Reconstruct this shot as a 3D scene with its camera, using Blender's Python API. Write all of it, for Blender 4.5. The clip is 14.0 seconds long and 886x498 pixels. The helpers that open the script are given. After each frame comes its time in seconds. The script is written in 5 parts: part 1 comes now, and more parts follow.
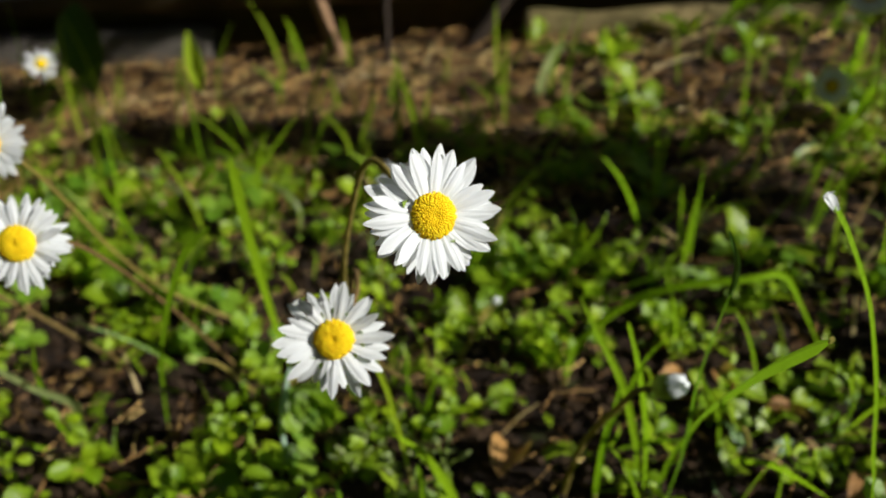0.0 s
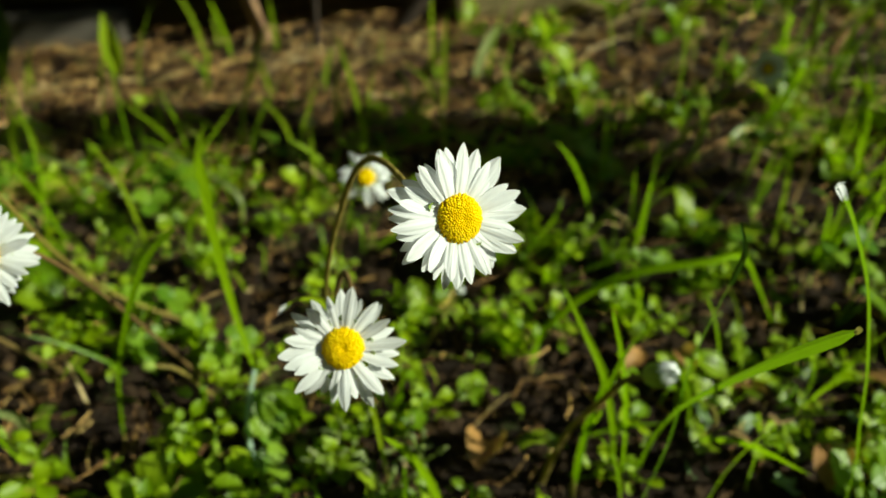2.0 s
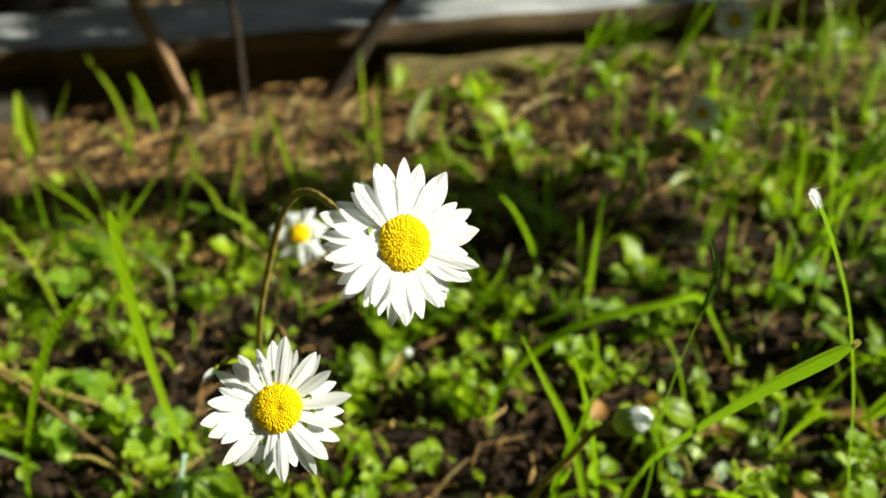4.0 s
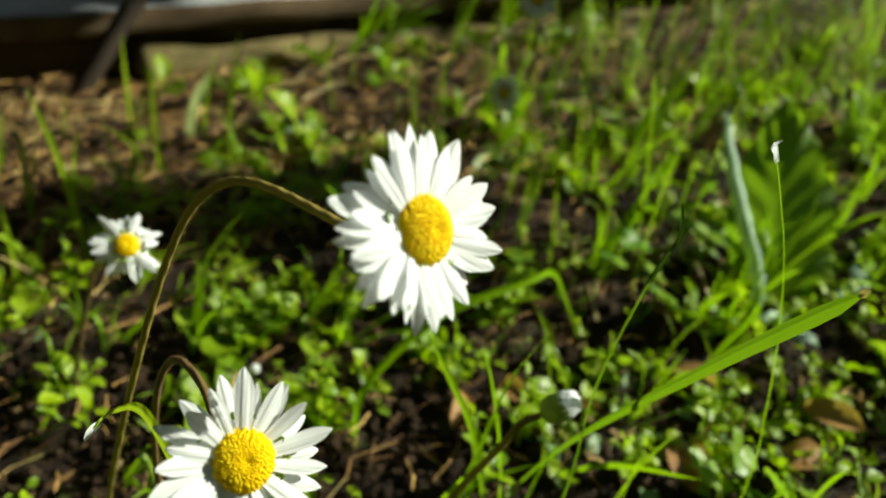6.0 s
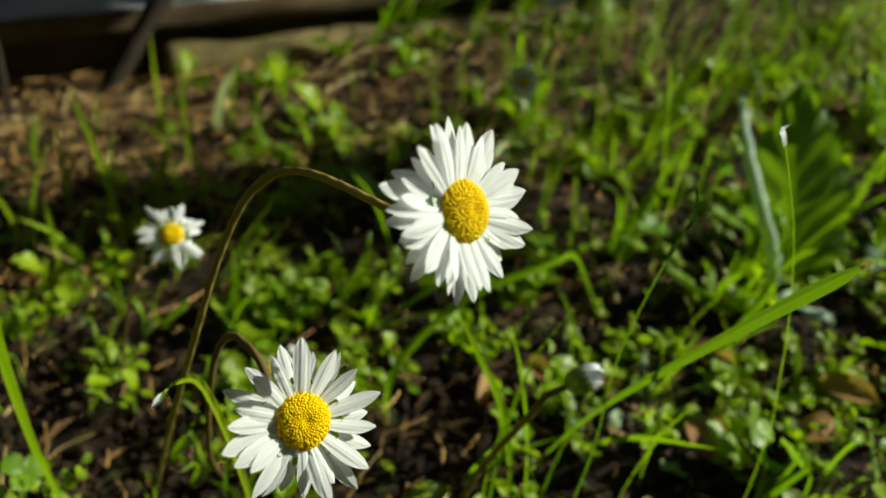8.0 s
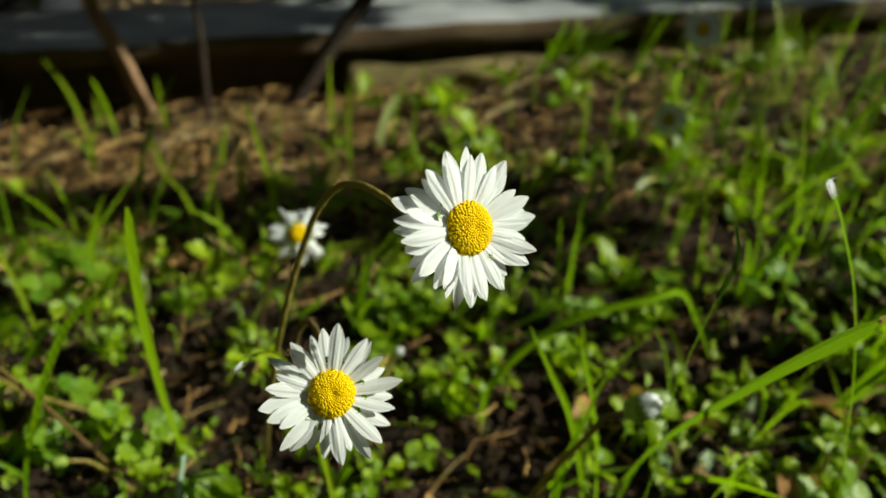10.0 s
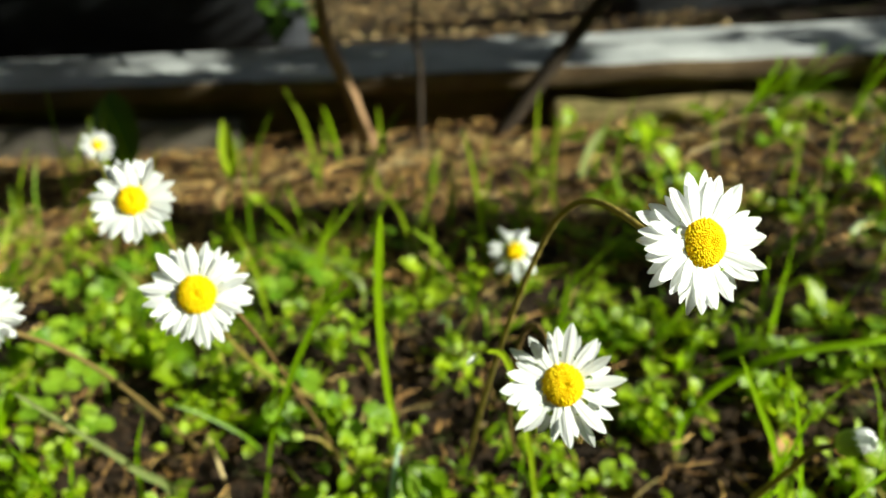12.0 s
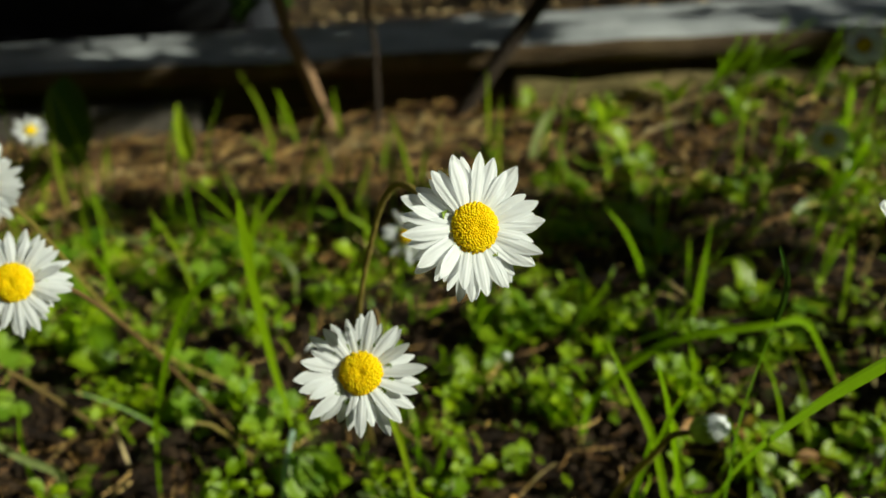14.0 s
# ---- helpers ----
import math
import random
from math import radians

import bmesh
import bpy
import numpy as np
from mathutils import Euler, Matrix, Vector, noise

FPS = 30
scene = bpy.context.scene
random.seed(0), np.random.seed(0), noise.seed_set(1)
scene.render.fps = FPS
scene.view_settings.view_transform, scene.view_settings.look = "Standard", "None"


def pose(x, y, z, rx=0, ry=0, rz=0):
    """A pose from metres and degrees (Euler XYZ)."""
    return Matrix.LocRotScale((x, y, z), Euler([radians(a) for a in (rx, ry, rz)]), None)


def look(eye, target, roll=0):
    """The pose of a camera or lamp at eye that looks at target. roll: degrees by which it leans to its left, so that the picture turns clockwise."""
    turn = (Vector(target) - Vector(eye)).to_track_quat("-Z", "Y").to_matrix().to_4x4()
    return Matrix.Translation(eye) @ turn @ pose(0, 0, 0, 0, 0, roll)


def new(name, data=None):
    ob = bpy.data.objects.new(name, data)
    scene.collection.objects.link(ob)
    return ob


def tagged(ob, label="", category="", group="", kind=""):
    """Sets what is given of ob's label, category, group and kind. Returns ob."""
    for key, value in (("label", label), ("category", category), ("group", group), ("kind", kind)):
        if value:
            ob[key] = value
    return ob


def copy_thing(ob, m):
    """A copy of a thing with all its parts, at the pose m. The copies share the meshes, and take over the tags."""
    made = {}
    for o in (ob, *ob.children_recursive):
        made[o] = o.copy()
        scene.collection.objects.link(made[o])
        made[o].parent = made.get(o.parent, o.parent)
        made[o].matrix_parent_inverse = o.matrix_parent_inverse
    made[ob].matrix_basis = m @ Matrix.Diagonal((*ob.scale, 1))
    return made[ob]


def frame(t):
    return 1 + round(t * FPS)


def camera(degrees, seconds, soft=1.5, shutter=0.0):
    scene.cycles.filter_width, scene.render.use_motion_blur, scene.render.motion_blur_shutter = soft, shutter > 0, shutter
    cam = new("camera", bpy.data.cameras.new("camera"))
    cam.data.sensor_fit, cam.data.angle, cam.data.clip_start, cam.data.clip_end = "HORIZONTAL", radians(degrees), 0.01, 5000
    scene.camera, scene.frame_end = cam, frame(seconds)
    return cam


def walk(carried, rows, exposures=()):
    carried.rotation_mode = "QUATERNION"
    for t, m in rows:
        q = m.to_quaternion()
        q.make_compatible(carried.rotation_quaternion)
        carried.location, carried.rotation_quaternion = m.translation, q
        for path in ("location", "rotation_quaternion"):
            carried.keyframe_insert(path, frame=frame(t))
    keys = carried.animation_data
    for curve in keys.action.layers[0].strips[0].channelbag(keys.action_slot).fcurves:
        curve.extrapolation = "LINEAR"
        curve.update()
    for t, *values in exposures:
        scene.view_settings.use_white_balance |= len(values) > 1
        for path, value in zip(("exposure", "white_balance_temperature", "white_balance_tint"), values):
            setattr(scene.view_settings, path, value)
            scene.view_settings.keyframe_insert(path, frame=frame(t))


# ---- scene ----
cam = camera(57.6, 14.0)
STOPS = [(0.0, 0.43), (0.5, 0.02), (1.0, 0.17), (1.5, 0.38), (2.0, 0.53), (4.5, 1.21), (5.5, 1.39), (6.0, 0.85), (6.5, 0.48), (7.5, 0.43), (10.0, 0.42), (10.5, 0.35), (11.0, 0.71), (12.0, 1.25), (12.5, 1.57), (13.0, 1.03), (13.5, 0.6), (14.0, 0.27)]
PATH = [
    (0, (0.01769, 0.01653, 0.21469), (-0.01760, 0.25938, 0.04212), -3.87),
    (0.5, (0.01334, 0.01636, 0.21700), (-0.00610, 0.25926, 0.04202), -3.46),
    (1, (0.00881, 0.01388, 0.21448), (0.00099, 0.25551, 0.03684), -2.10),
    (1.5, (0.00280, 0.01228, 0.21613), (-0.00056, 0.25373, 0.03812), -1.36),
    (2, (-0.00191, 0.02243, 0.21529), (-0.00413, 0.26262, 0.03556), -1.15),
    (4.5, (-0.00311, 0.03372, 0.19491), (0.03480, 0.28898, 0.04192), -1.14),
    (5, (-0.01370, 0.03857, 0.19187), (0.05195, 0.28730, 0.03754), 1.07),
    (5.5, (-0.02500, 0.05065, 0.19060), (0.06591, 0.29144, 0.03648), 2.60),
    (6, (-0.03318, 0.05835, 0.18622), (0.07999, 0.28874, 0.03093), 4.29),
    (6.5, (-0.03831, 0.05926, 0.18458), (0.08030, 0.28619, 0.02827), 4.61),
    (7, (-0.03780, 0.05933, 0.18775), (0.07830, 0.28704, 0.03069), 3.69),
    (7.5, (-0.03972, 0.05650, 0.18765), (0.07245, 0.28553, 0.02965), 3.89),
    (7.7, (-0.04069, 0.05409, 0.18868), (0.06957, 0.28357, 0.03000), 3.31),
    (10, (-0.02144, 0.02866, 0.19864), (0.02206, 0.28300, 0.04562), 0.56),
    (10.5, (-0.01751, 0.02673, 0.19835), (-0.00407, 0.28699, 0.04976), -1.73),
    (11, (-0.00025, 0.02565, 0.19966), (-0.00948, 0.28884, 0.05599), -3.19),
    (11.5, (0.00580, 0.01317, 0.18985), (-0.01696, 0.27831, 0.05134), -3.19),
    (12, (-0.03309, 0.01122, 0.20326), (-0.05527, 0.27536, 0.06277), -2.71),
    (12.5, (-0.00299, 0.02241, 0.21337), (-0.02813, 0.28612, 0.07258), -3.67),
    (13, (0.00148, 0.01897, 0.19972), (-0.02852, 0.28021, 0.05531), -4.11),
    (13.5, (0.00278, 0.02294, 0.20191), (-0.02555, 0.28365, 0.05620), -4.06),
    (14, (0.00657, 0.01746, 0.20024), (-0.02097, 0.27793, 0.05396), -3.71),
]
EXPOSURES = [(t, stops, 6250 if t < 1.8 else 6850 if t < 5.8 else 6720, 8.0 if t < 1.8 else -12.0 if t < 3 else 0.0 if t < 5.8 else -6.0) for t, stops in STOPS]
walk(cam, [(t, look(eye, target, roll)) for t, eye, target, roll in PATH], EXPOSURES)
cam.data.dof.use_dof = True
cam.data.dof.focus_distance = 0.122
cam.data.dof.aperture_fstop = 17.0

# ---- sky and sun ----
SUN = Vector((0.88, -0.16, 0.45)).normalized()
world = bpy.data.worlds.new("world")
scene.world = world
world.use_nodes = True
wt = world.node_tree
sky = wt.nodes.new("ShaderNodeTexSky")
sky.sky_type = "NISHITA"
sky.sun_disc = False
sky.dust_density, sky.ozone_density = 0.7, 1.0
sky.sun_elevation = math.asin(SUN.z)
sky.sun_rotation = math.atan2(SUN.x, SUN.y)
wt.links.new(sky.outputs[0], wt.nodes["Background"].inputs[0])
wt.nodes["Background"].inputs[1].default_value = 0.05
lamp = bpy.data.lights.new("sun", "SUN")
lamp.energy, lamp.angle, lamp.color = 5.0, radians(0.5), (1.0, 0.95, 0.86)
sun = new("sun", lamp)
sun.matrix_world = look(SUN * 5, (0, 0, 0))


# ---- materials ----
class Mat:
    """A small builder of node materials."""

    def __init__(self, name):
        self.m = bpy.data.materials.new(name)
        self.m.use_nodes = True
        self.t = self.m.node_tree
        self.b = self.t.nodes["Principled BSDF"]
        self.out = self.t.nodes["Material Output"]

    def node(self, kind, **values):
        n = self.t.nodes.new(kind)
        for k, v in values.items():
            n.inputs[k.replace("_", " ")].default_value = v
        return n

    def link(self, a, b):
        self.t.links.new(a, b)

    def coords(self, scale=(1, 1, 1), which="Object"):
        c, m = self.node("ShaderNodeTexCoord"), self.node("ShaderNodeMapping")
        m.inputs["Scale"].default_value = scale
        self.link(c.outputs[which], m.inputs["Vector"])
        return m.outputs["Vector"]

    def noise(self, vector, scale, detail=4.0, rough=0.6):
        n = self.node("ShaderNodeTexNoise", Scale=scale, Detail=detail, Roughness=rough)
        self.link(vector, n.inputs["Vector"])
        return n.outputs["Fac"]

    def ramp(self, fac, *stops):
        r = self.node("ShaderNodeValToRGB")
        while len(r.color_ramp.elements) < len(stops):
            r.color_ramp.elements.new(0.5)
        for e, (at, colour) in zip(r.color_ramp.elements, stops):
            e.position, e.color = at, (*colour, 1)
        self.link(fac, r.inputs["Fac"])
        return r.outputs["Color"]

    def mix(self, fac, a, b, blend="MIX"):
        n = self.t.nodes.new("ShaderNodeMix")
        n.data_type, n.blend_type = "RGBA", blend
        for socket, v in ((n.inputs[0], fac), (n.inputs[6], a), (n.inputs[7], b)):
            if isinstance(v, (int, float)):
                socket.default_value = v
            elif isinstance(v, tuple):
                socket.default_value = (*v, 1)
            else:
                self.link(v, socket)
        return n.outputs[2]

    def random(self):
        return self.node("ShaderNodeObjectInfo").outputs["Random"]

    def island(self):
        return self.node("ShaderNodeNewGeometry").outputs["Random Per Island"]

    def bump(self, height, distance, strength=0.6):
        n = self.node("ShaderNodeBump", Strength=strength, Distance=distance)
        self.link(height, n.inputs["Height"])
        self.link(n.outputs["Normal"], self.b.inputs["Normal"])
        return n.outputs["Normal"]

    def finish(self, colour, rough, translucent=0.0, through_colour=None, specular=0.5):
        if isinstance(colour, tuple):
            self.b.inputs["Base Color"].default_value = (*colour, 1)
        else:
            self.link(colour, self.b.inputs["Base Color"])
        self.b.inputs["Roughness"].default_value = rough
        self.b.inputs["Specular IOR Level"].default_value = specular
        if translucent:
            tr, mx = self.node("ShaderNodeBsdfTranslucent"), self.node("ShaderNodeMixShader", Fac=translucent)
            c = through_colour if through_colour is not None else colour
            if isinstance(c, tuple):
                tr.inputs["Color"].default_value = (*c, 1)
            else:
                self.link(c, tr.inputs["Color"])
            self.link(self.b.outputs[0], mx.inputs[1])
            self.link(tr.outputs[0], mx.inputs[2])
            self.link(mx.outputs[0], self.out.inputs["Surface"])
        return self.m


def leaf_material(name, dark, mid, light, rough=0.42, scale=260.0, translucent=0.45, island=False):
    k = Mat(name)
    v = k.coords()
    patch = k.noise(v, scale, 3)
    pick = k.island() if island else k.random()
    base = k.mix(k.ramp(patch, (0.3, (0, 0, 0)), (0.7, (1, 1, 1))), dark, mid)
    colour = k.mix(pick, base, light)
    colour = k.mix(k.ramp(k.noise(v, 900.0, 2), (0.55, (0, 0, 0)), (0.75, (0.5, 0.5, 0.5))), colour, light)
    thin = k.node("ShaderNodeGamma", Gamma=0.7)
    k.link(colour, thin.inputs["Color"])
    glow = k.mix(1.0, thin.outputs["Color"], (0.98, 1.12, 0.40), "MULTIPLY")
    veins = k.node("ShaderNodeTexWave", Scale=210.0, Distortion=1.5)
    k.link(v, veins.inputs["Vector"])
    k.bump(k.mix(0.5, veins.outputs["Color"], patch), 0.0004, 0.5)
    return k.finish(colour, rough, translucent, glow, 0.38)


LEAF = leaf_material("broad_leaf_green", (0.057, 0.129, 0.002), (0.149, 0.261, 0.010), (0.280, 0.384, 0.014), 0.36)
CHICKWEED = leaf_material("small_leaf_green", (0.082, 0.164, 0.002), (0.171, 0.296, 0.003), (0.313, 0.432, 0.008), 0.45)
CLOVER = leaf_material("clover_green", (0.054, 0.147, 0.007), (0.113, 0.233, 0.014), (0.239, 0.368, 0.026), 0.4)
GRASS = leaf_material("grass_green", (0.066, 0.175, 0.002), (0.134, 0.270, 0.003), (0.238, 0.380, 0.008), 0.35)
# Darker green that puts the unlit side of a blade into its colour.
UNLIT_BLADE = leaf_material("unlit_blade_green", (0.020, 0.070, 0.006), (0.040, 0.110, 0.010), (0.065, 0.150, 0.016), 0.4, translucent=0.12)
BROAD_GRASS = leaf_material("broad_blade_green", (0.045, 0.130, 0.003), (0.090, 0.210, 0.004), (0.165, 0.300, 0.008), 0.35, translucent=0.30)
GRASS_YOUNG = leaf_material("young_grass_green", (0.147, 0.307, 0.003), (0.214, 0.396, 0.005), (0.295, 0.475, 0.008), 0.35, translucent=0.45)
GRASS_FAR = leaf_material("far_grass_green", (0.105, 0.212, 0.003), (0.181, 0.317, 0.007), (0.295, 0.412, 0.016), 0.45, translucent=0.45, island=True)
SHRUB_LEAF = leaf_material("shrub_leaf_green", (0.020, 0.060, 0.006), (0.040, 0.095, 0.008), (0.070, 0.130, 0.014), 0.4, translucent=0.06)
GLAUCOUS = leaf_material("grey_green_leaf", (0.070, 0.135, 0.045), (0.123, 0.205, 0.074), (0.197, 0.287, 0.123), 0.42, translucent=0.25)
SPROUT = leaf_material("sprout_green", (0.082, 0.170, 0.003), (0.180, 0.310, 0.006), (0.330, 0.440, 0.020), 0.45)
PALE_LEAF = leaf_material("pale_leaf", (0.16, 0.22, 0.07), (0.26, 0.31, 0.10), (0.36, 0.40, 0.17), 0.5)
FELT = leaf_material("felted_leaf_underside", (0.312, 0.442, 0.338), (0.520, 0.650, 0.546), (0.702, 0.819, 0.728), 0.8, translucent=0.35)
STRAW = leaf_material("pale_straw", (0.40, 0.26, 0.09), (0.58, 0.41, 0.16), (0.74, 0.58, 0.27), 0.5, 80.0, 0.15, island=True)
DOCK = leaf_material("dock_leaf_green", (0.040, 0.110, 0.004), (0.085, 0.180, 0.006), (0.130, 0.230, 0.010), 0.45, 60.0, translucent=0.5)
DRY = leaf_material("dry_leaf", (0.14, 0.060, 0.016), (0.30, 0.135, 0.034), (0.44, 0.24, 0.075), 0.6, translucent=0.3)
STEM = leaf_material("flower_stem", (0.230, 0.175, 0.042), (0.310, 0.230, 0.056), (0.285, 0.250, 0.056), 0.5, 90.0, 0.25)
STEM_RED = leaf_material("reddish_flower_stem", (0.120, 0.066, 0.026), (0.165, 0.092, 0.036), (0.170, 0.120, 0.040), 0.5, 90.0, 0.1)
BRACT = leaf_material("green_bract", (0.140, 0.230, 0.028), (0.240, 0.350, 0.045), (0.340, 0.440, 0.075), 0.5, 400.0, 0.28)


def petal_material():
    k = Mat("white_petal")
    wave = k.node("ShaderNodeTexWave", Scale=520.0, Distortion=0.6, Detail=1.0)
    k.link(k.coords((1, 0.06, 1)), wave.inputs["Vector"])
    k.bump(wave.outputs["Color"], 0.00010, 0.35)
    tone = k.noise(k.coords(), 400.0, 2)
    colour = k.mix(k.ramp(tone, (0.3, (0, 0, 0)), (0.7, (1, 1, 1))), (0.86, 0.88, 0.90), (0.92, 0.93, 0.94))
    return k.finish(colour, 0.55, 0.45, (0.92, 0.94, 0.95), 0.3)


def disc_material():
    k = Mat("yellow_disc")
    colour = k.mix(k.island(), (0.93, 0.62, 0.003), (0.97, 0.78, 0.010))
    return k.finish(colour, 0.6, 0.30, (0.95, 0.70, 0.01), 0.2)


def soil_material():
    k = Mat("dark_soil")
    v = k.coords()
    coarse, fine = k.noise(v, 22.0, 5), k.noise(v, 240.0, 6, 0.7)
    colour = k.mix(k.ramp(coarse, (0.35, (0, 0, 0)), (0.65, (1, 1, 1))), (0.010, 0.006, 0.004), (0.026, 0.015, 0.008))
    colour = k.mix(k.ramp(fine, (0.52, (0, 0, 0)), (0.72, (1, 1, 1))), colour, (0.060, 0.033, 0.016))
    moss = k.ramp(k.noise(v, 55.0, 4), (0.57, (0, 0, 0)), (0.67, (0.8, 0.8, 0.8)))
    colour = k.mix(moss, colour, (0.050, 0.062, 0.012))
    k.bump(fine, 0.004, 0.9)
    return k.finish(colour, 0.92, specular=0.2)


def crumb_material():
    k = Mat("soil_crumb")
    v = k.coords()
    colour = k.mix(k.island(), (0.012, 0.008, 0.005), (0.052, 0.032, 0.018))
    fine = k.noise(v, 500.0, 4, 0.7)
    colour = k.mix(k.ramp(fine, (0.5, (0, 0, 0)), (0.75, (1, 1, 1))), colour, (0.075, 0.045, 0.022))
    k.bump(fine, 0.002, 0.9)
    return k.finish(colour, 0.95, specular=0.15)


def wood_material(name, dark, mid, light, rough, grain=(1.2, 42, 42)):
    k = Mat(name)
    v = k.coords(grain)
    fibre = k.noise(v, 9.0, 6, 0.65)
    blot = k.noise(k.coords(), 14.0, 4)
    colour = k.mix(k.ramp(fibre, (0.35, (0, 0, 0)), (0.62, (1, 1, 1))), dark, mid)
    colour = k.mix(k.ramp(blot, (0.42, (0, 0, 0)), (0.66, (1, 1, 1))), colour, light)
    k.bump(fibre, 0.003, 0.8)
    return k.finish(colour, rough, specular=0.3)


PETAL, DISC, SOIL, CRUMB = petal_material(), disc_material(), soil_material(), crumb_material()
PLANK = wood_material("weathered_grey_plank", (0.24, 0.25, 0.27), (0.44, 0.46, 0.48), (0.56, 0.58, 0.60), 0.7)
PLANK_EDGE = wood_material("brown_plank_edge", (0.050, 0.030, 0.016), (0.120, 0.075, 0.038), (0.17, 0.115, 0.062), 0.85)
BEAM = wood_material("brown_edging_timber", (0.040, 0.028, 0.016), (0.090, 0.065, 0.036), (0.14, 0.105, 0.058), 0.85)
LOG = wood_material("mossy_tan_timber", (0.050, 0.050, 0.014), (0.150, 0.122, 0.042), (0.25, 0.190, 0.080), 0.85)
OLD_TIMBER = wood_material("grey_brown_timber", (0.075, 0.064, 0.052), (0.140, 0.122, 0.102), (0.190, 0.168, 0.142), 0.9)
BARK = wood_material("stem_bark", (0.012, 0.008, 0.006), (0.030, 0.019, 0.012), (0.045, 0.030, 0.020), 0.85, (60, 60, 6))
STICK = wood_material("tan_stick", (0.20, 0.110, 0.055), (0.33, 0.19, 0.10), (0.40, 0.25, 0.14), 0.75, (60, 60, 6))
SKY_WALL = wood_material("dark_stained_wall", (0.018, 0.012, 0.008), (0.040, 0.026, 0.016), (0.060, 0.040, 0.024), 0.8)
CHARCOAL = wood_material("charcoal_board", (0.026, 0.028, 0.036), (0.040, 0.043, 0.054), (0.052, 0.056, 0.070), 0.75)


def litter_material():
    k = Mat("dry_litter")
    r = k.island()
    colour = k.ramp(r, (0.0, (0.060, 0.026, 0.012)), (0.40, (0.250, 0.125, 0.040)), (0.80, (0.62, 0.36, 0.110)), (1.0, (0.90, 0.64, 0.24)))
    return k.finish(colour, 0.7, specular=0.3)


def chips_material():
    k = Mat("bark_chips")
    colour = k.ramp(k.island(), (0.0, (0.060, 0.030, 0.012)), (0.5, (0.200, 0.130, 0.056)), (1.0, (0.50, 0.37, 0.19)))
    k.bump(k.noise(k.coords(), 400.0, 4), 0.001, 0.6)
    return k.finish(colour, 0.85, specular=0.2)


LITTER, CHIPS = litter_material(), chips_material()


# ---- mesh tools ----
def ground_height(x, y):
    """The lie of the land without its crumbs."""
    return 0.024 * math.tanh(x / 0.4) * min(max((y - 0.1) / 0.4, 0.0), 1.2) - 0.004


def mesh(name, verts, faces, material, smooth=True):
    m = bpy.data.meshes.new(name)
    m.from_pydata([tuple(v) for v in verts], [], faces)
    m.materials.append(material)
    if smooth:
        m.polygons.foreach_set("use_smooth", [True] * len(m.polygons))
    m.update()
    return m


def part(name, data, parent, m=None, label=""):
    ob = new(name, data)
    ob.parent = parent
    if m is not None:
        ob.matrix_basis = m
    return tagged(ob, label)


def grid_faces(rows, cols, base=0):
    return [(base + r * cols + c, base + r * cols + c + 1, base + (r + 1) * cols + c + 1, base + (r + 1) * cols + c) for r in range(rows - 1) for c in range(cols - 1)]


def spline(points, steps):
    """A smooth line through the points (Catmull-Rom)."""
    p = [Vector(q) for q in points]
    p = [p[0] * 2 - p[1]] + p + [p[-1] * 2 - p[-2]]
    out = []
    for i in range(1, len(p) - 2):
        for s in range(steps):
            u = s / steps
            a, b, c, d = p[i - 1], p[i], p[i + 1], p[i + 2]
            out.append(0.5 * (2 * b + (c - a) * u + (2 * a - 5 * b + 4 * c - d) * u * u + (3 * b - a - 3 * c + d) * u ** 3))
    return out + [p[-2]]


def tube(points, radius, end=None, sides=8, steps=5, lumps=0.0, rng=random):
    """A round stem along a line, tapering from radius to end, closed at both ends."""
    line = spline(points, steps)
    end = radius if end is None else end
    verts, faces = [], []
    up = Vector((0.31, 0.2, 0.93))
    for i, p in enumerate(line):
        ahead = (line[min(i + 1, len(line) - 1)] - line[max(i - 1, 0)]).normalized()
        side = ahead.cross(up).normalized() if abs(ahead.dot(up)) < 0.98 else ahead.cross(Vector((1, 0, 0))).normalized()
        other = ahead.cross(side)
        r = (radius + (end - radius) * i / (len(line) - 1)) * (1 + lumps * rng.uniform(-1, 1))
        verts += [p + r * (math.cos(a) * side + math.sin(a) * other) for a in (2 * math.pi * k / sides for k in range(sides))]
    for i in range(len(line) - 1):
        for k in range(sides):
            n = (k + 1) % sides
            faces.append((i * sides + k, i * sides + n, (i + 1) * sides + n, (i + 1) * sides + k))
    faces += [tuple(range(sides))[::-1], tuple(range((len(line) - 1) * sides, len(line) * sides))]
    return verts, faces


def blade_geometry(line, width, fold=0.25, twist=0.0, tip=0.0, steps=5, face=(0.45, -0.85, 0.45), root=0.55):
    """A grass blade along a line: a thin strip folded along its keel, narrowing to its tip."""
    line = spline(line, steps)
    n = len(line) - 1
    verts = []
    ahead0 = (line[-1] - line[0]).normalized()
    side = ahead0.cross(Vector(face)).normalized()
    for i, p in enumerate(line):
        u = i / n
        ahead = (line[min(i + 1, n)] - line[max(i - 1, 0)]).normalized()
        s = (side - ahead * side.dot(ahead)).normalized()
        s = Matrix.Rotation(twist * u, 3, ahead) @ s
        nrm = s.cross(ahead)
        w = width * 0.5 * (root + (1 - root) * min(1.0, u * (3.0 if root > 0.5 else 1.2))) * max(tip if u < 0.999 else tip * 0.4, (1 - u ** (3.2 if root > 0.5 else 34.0)) ** 0.75)
        verts += [p + s * w, p - nrm * fold * w, p - s * w]
    faces = grid_faces(n + 1, 3)
    return verts, faces


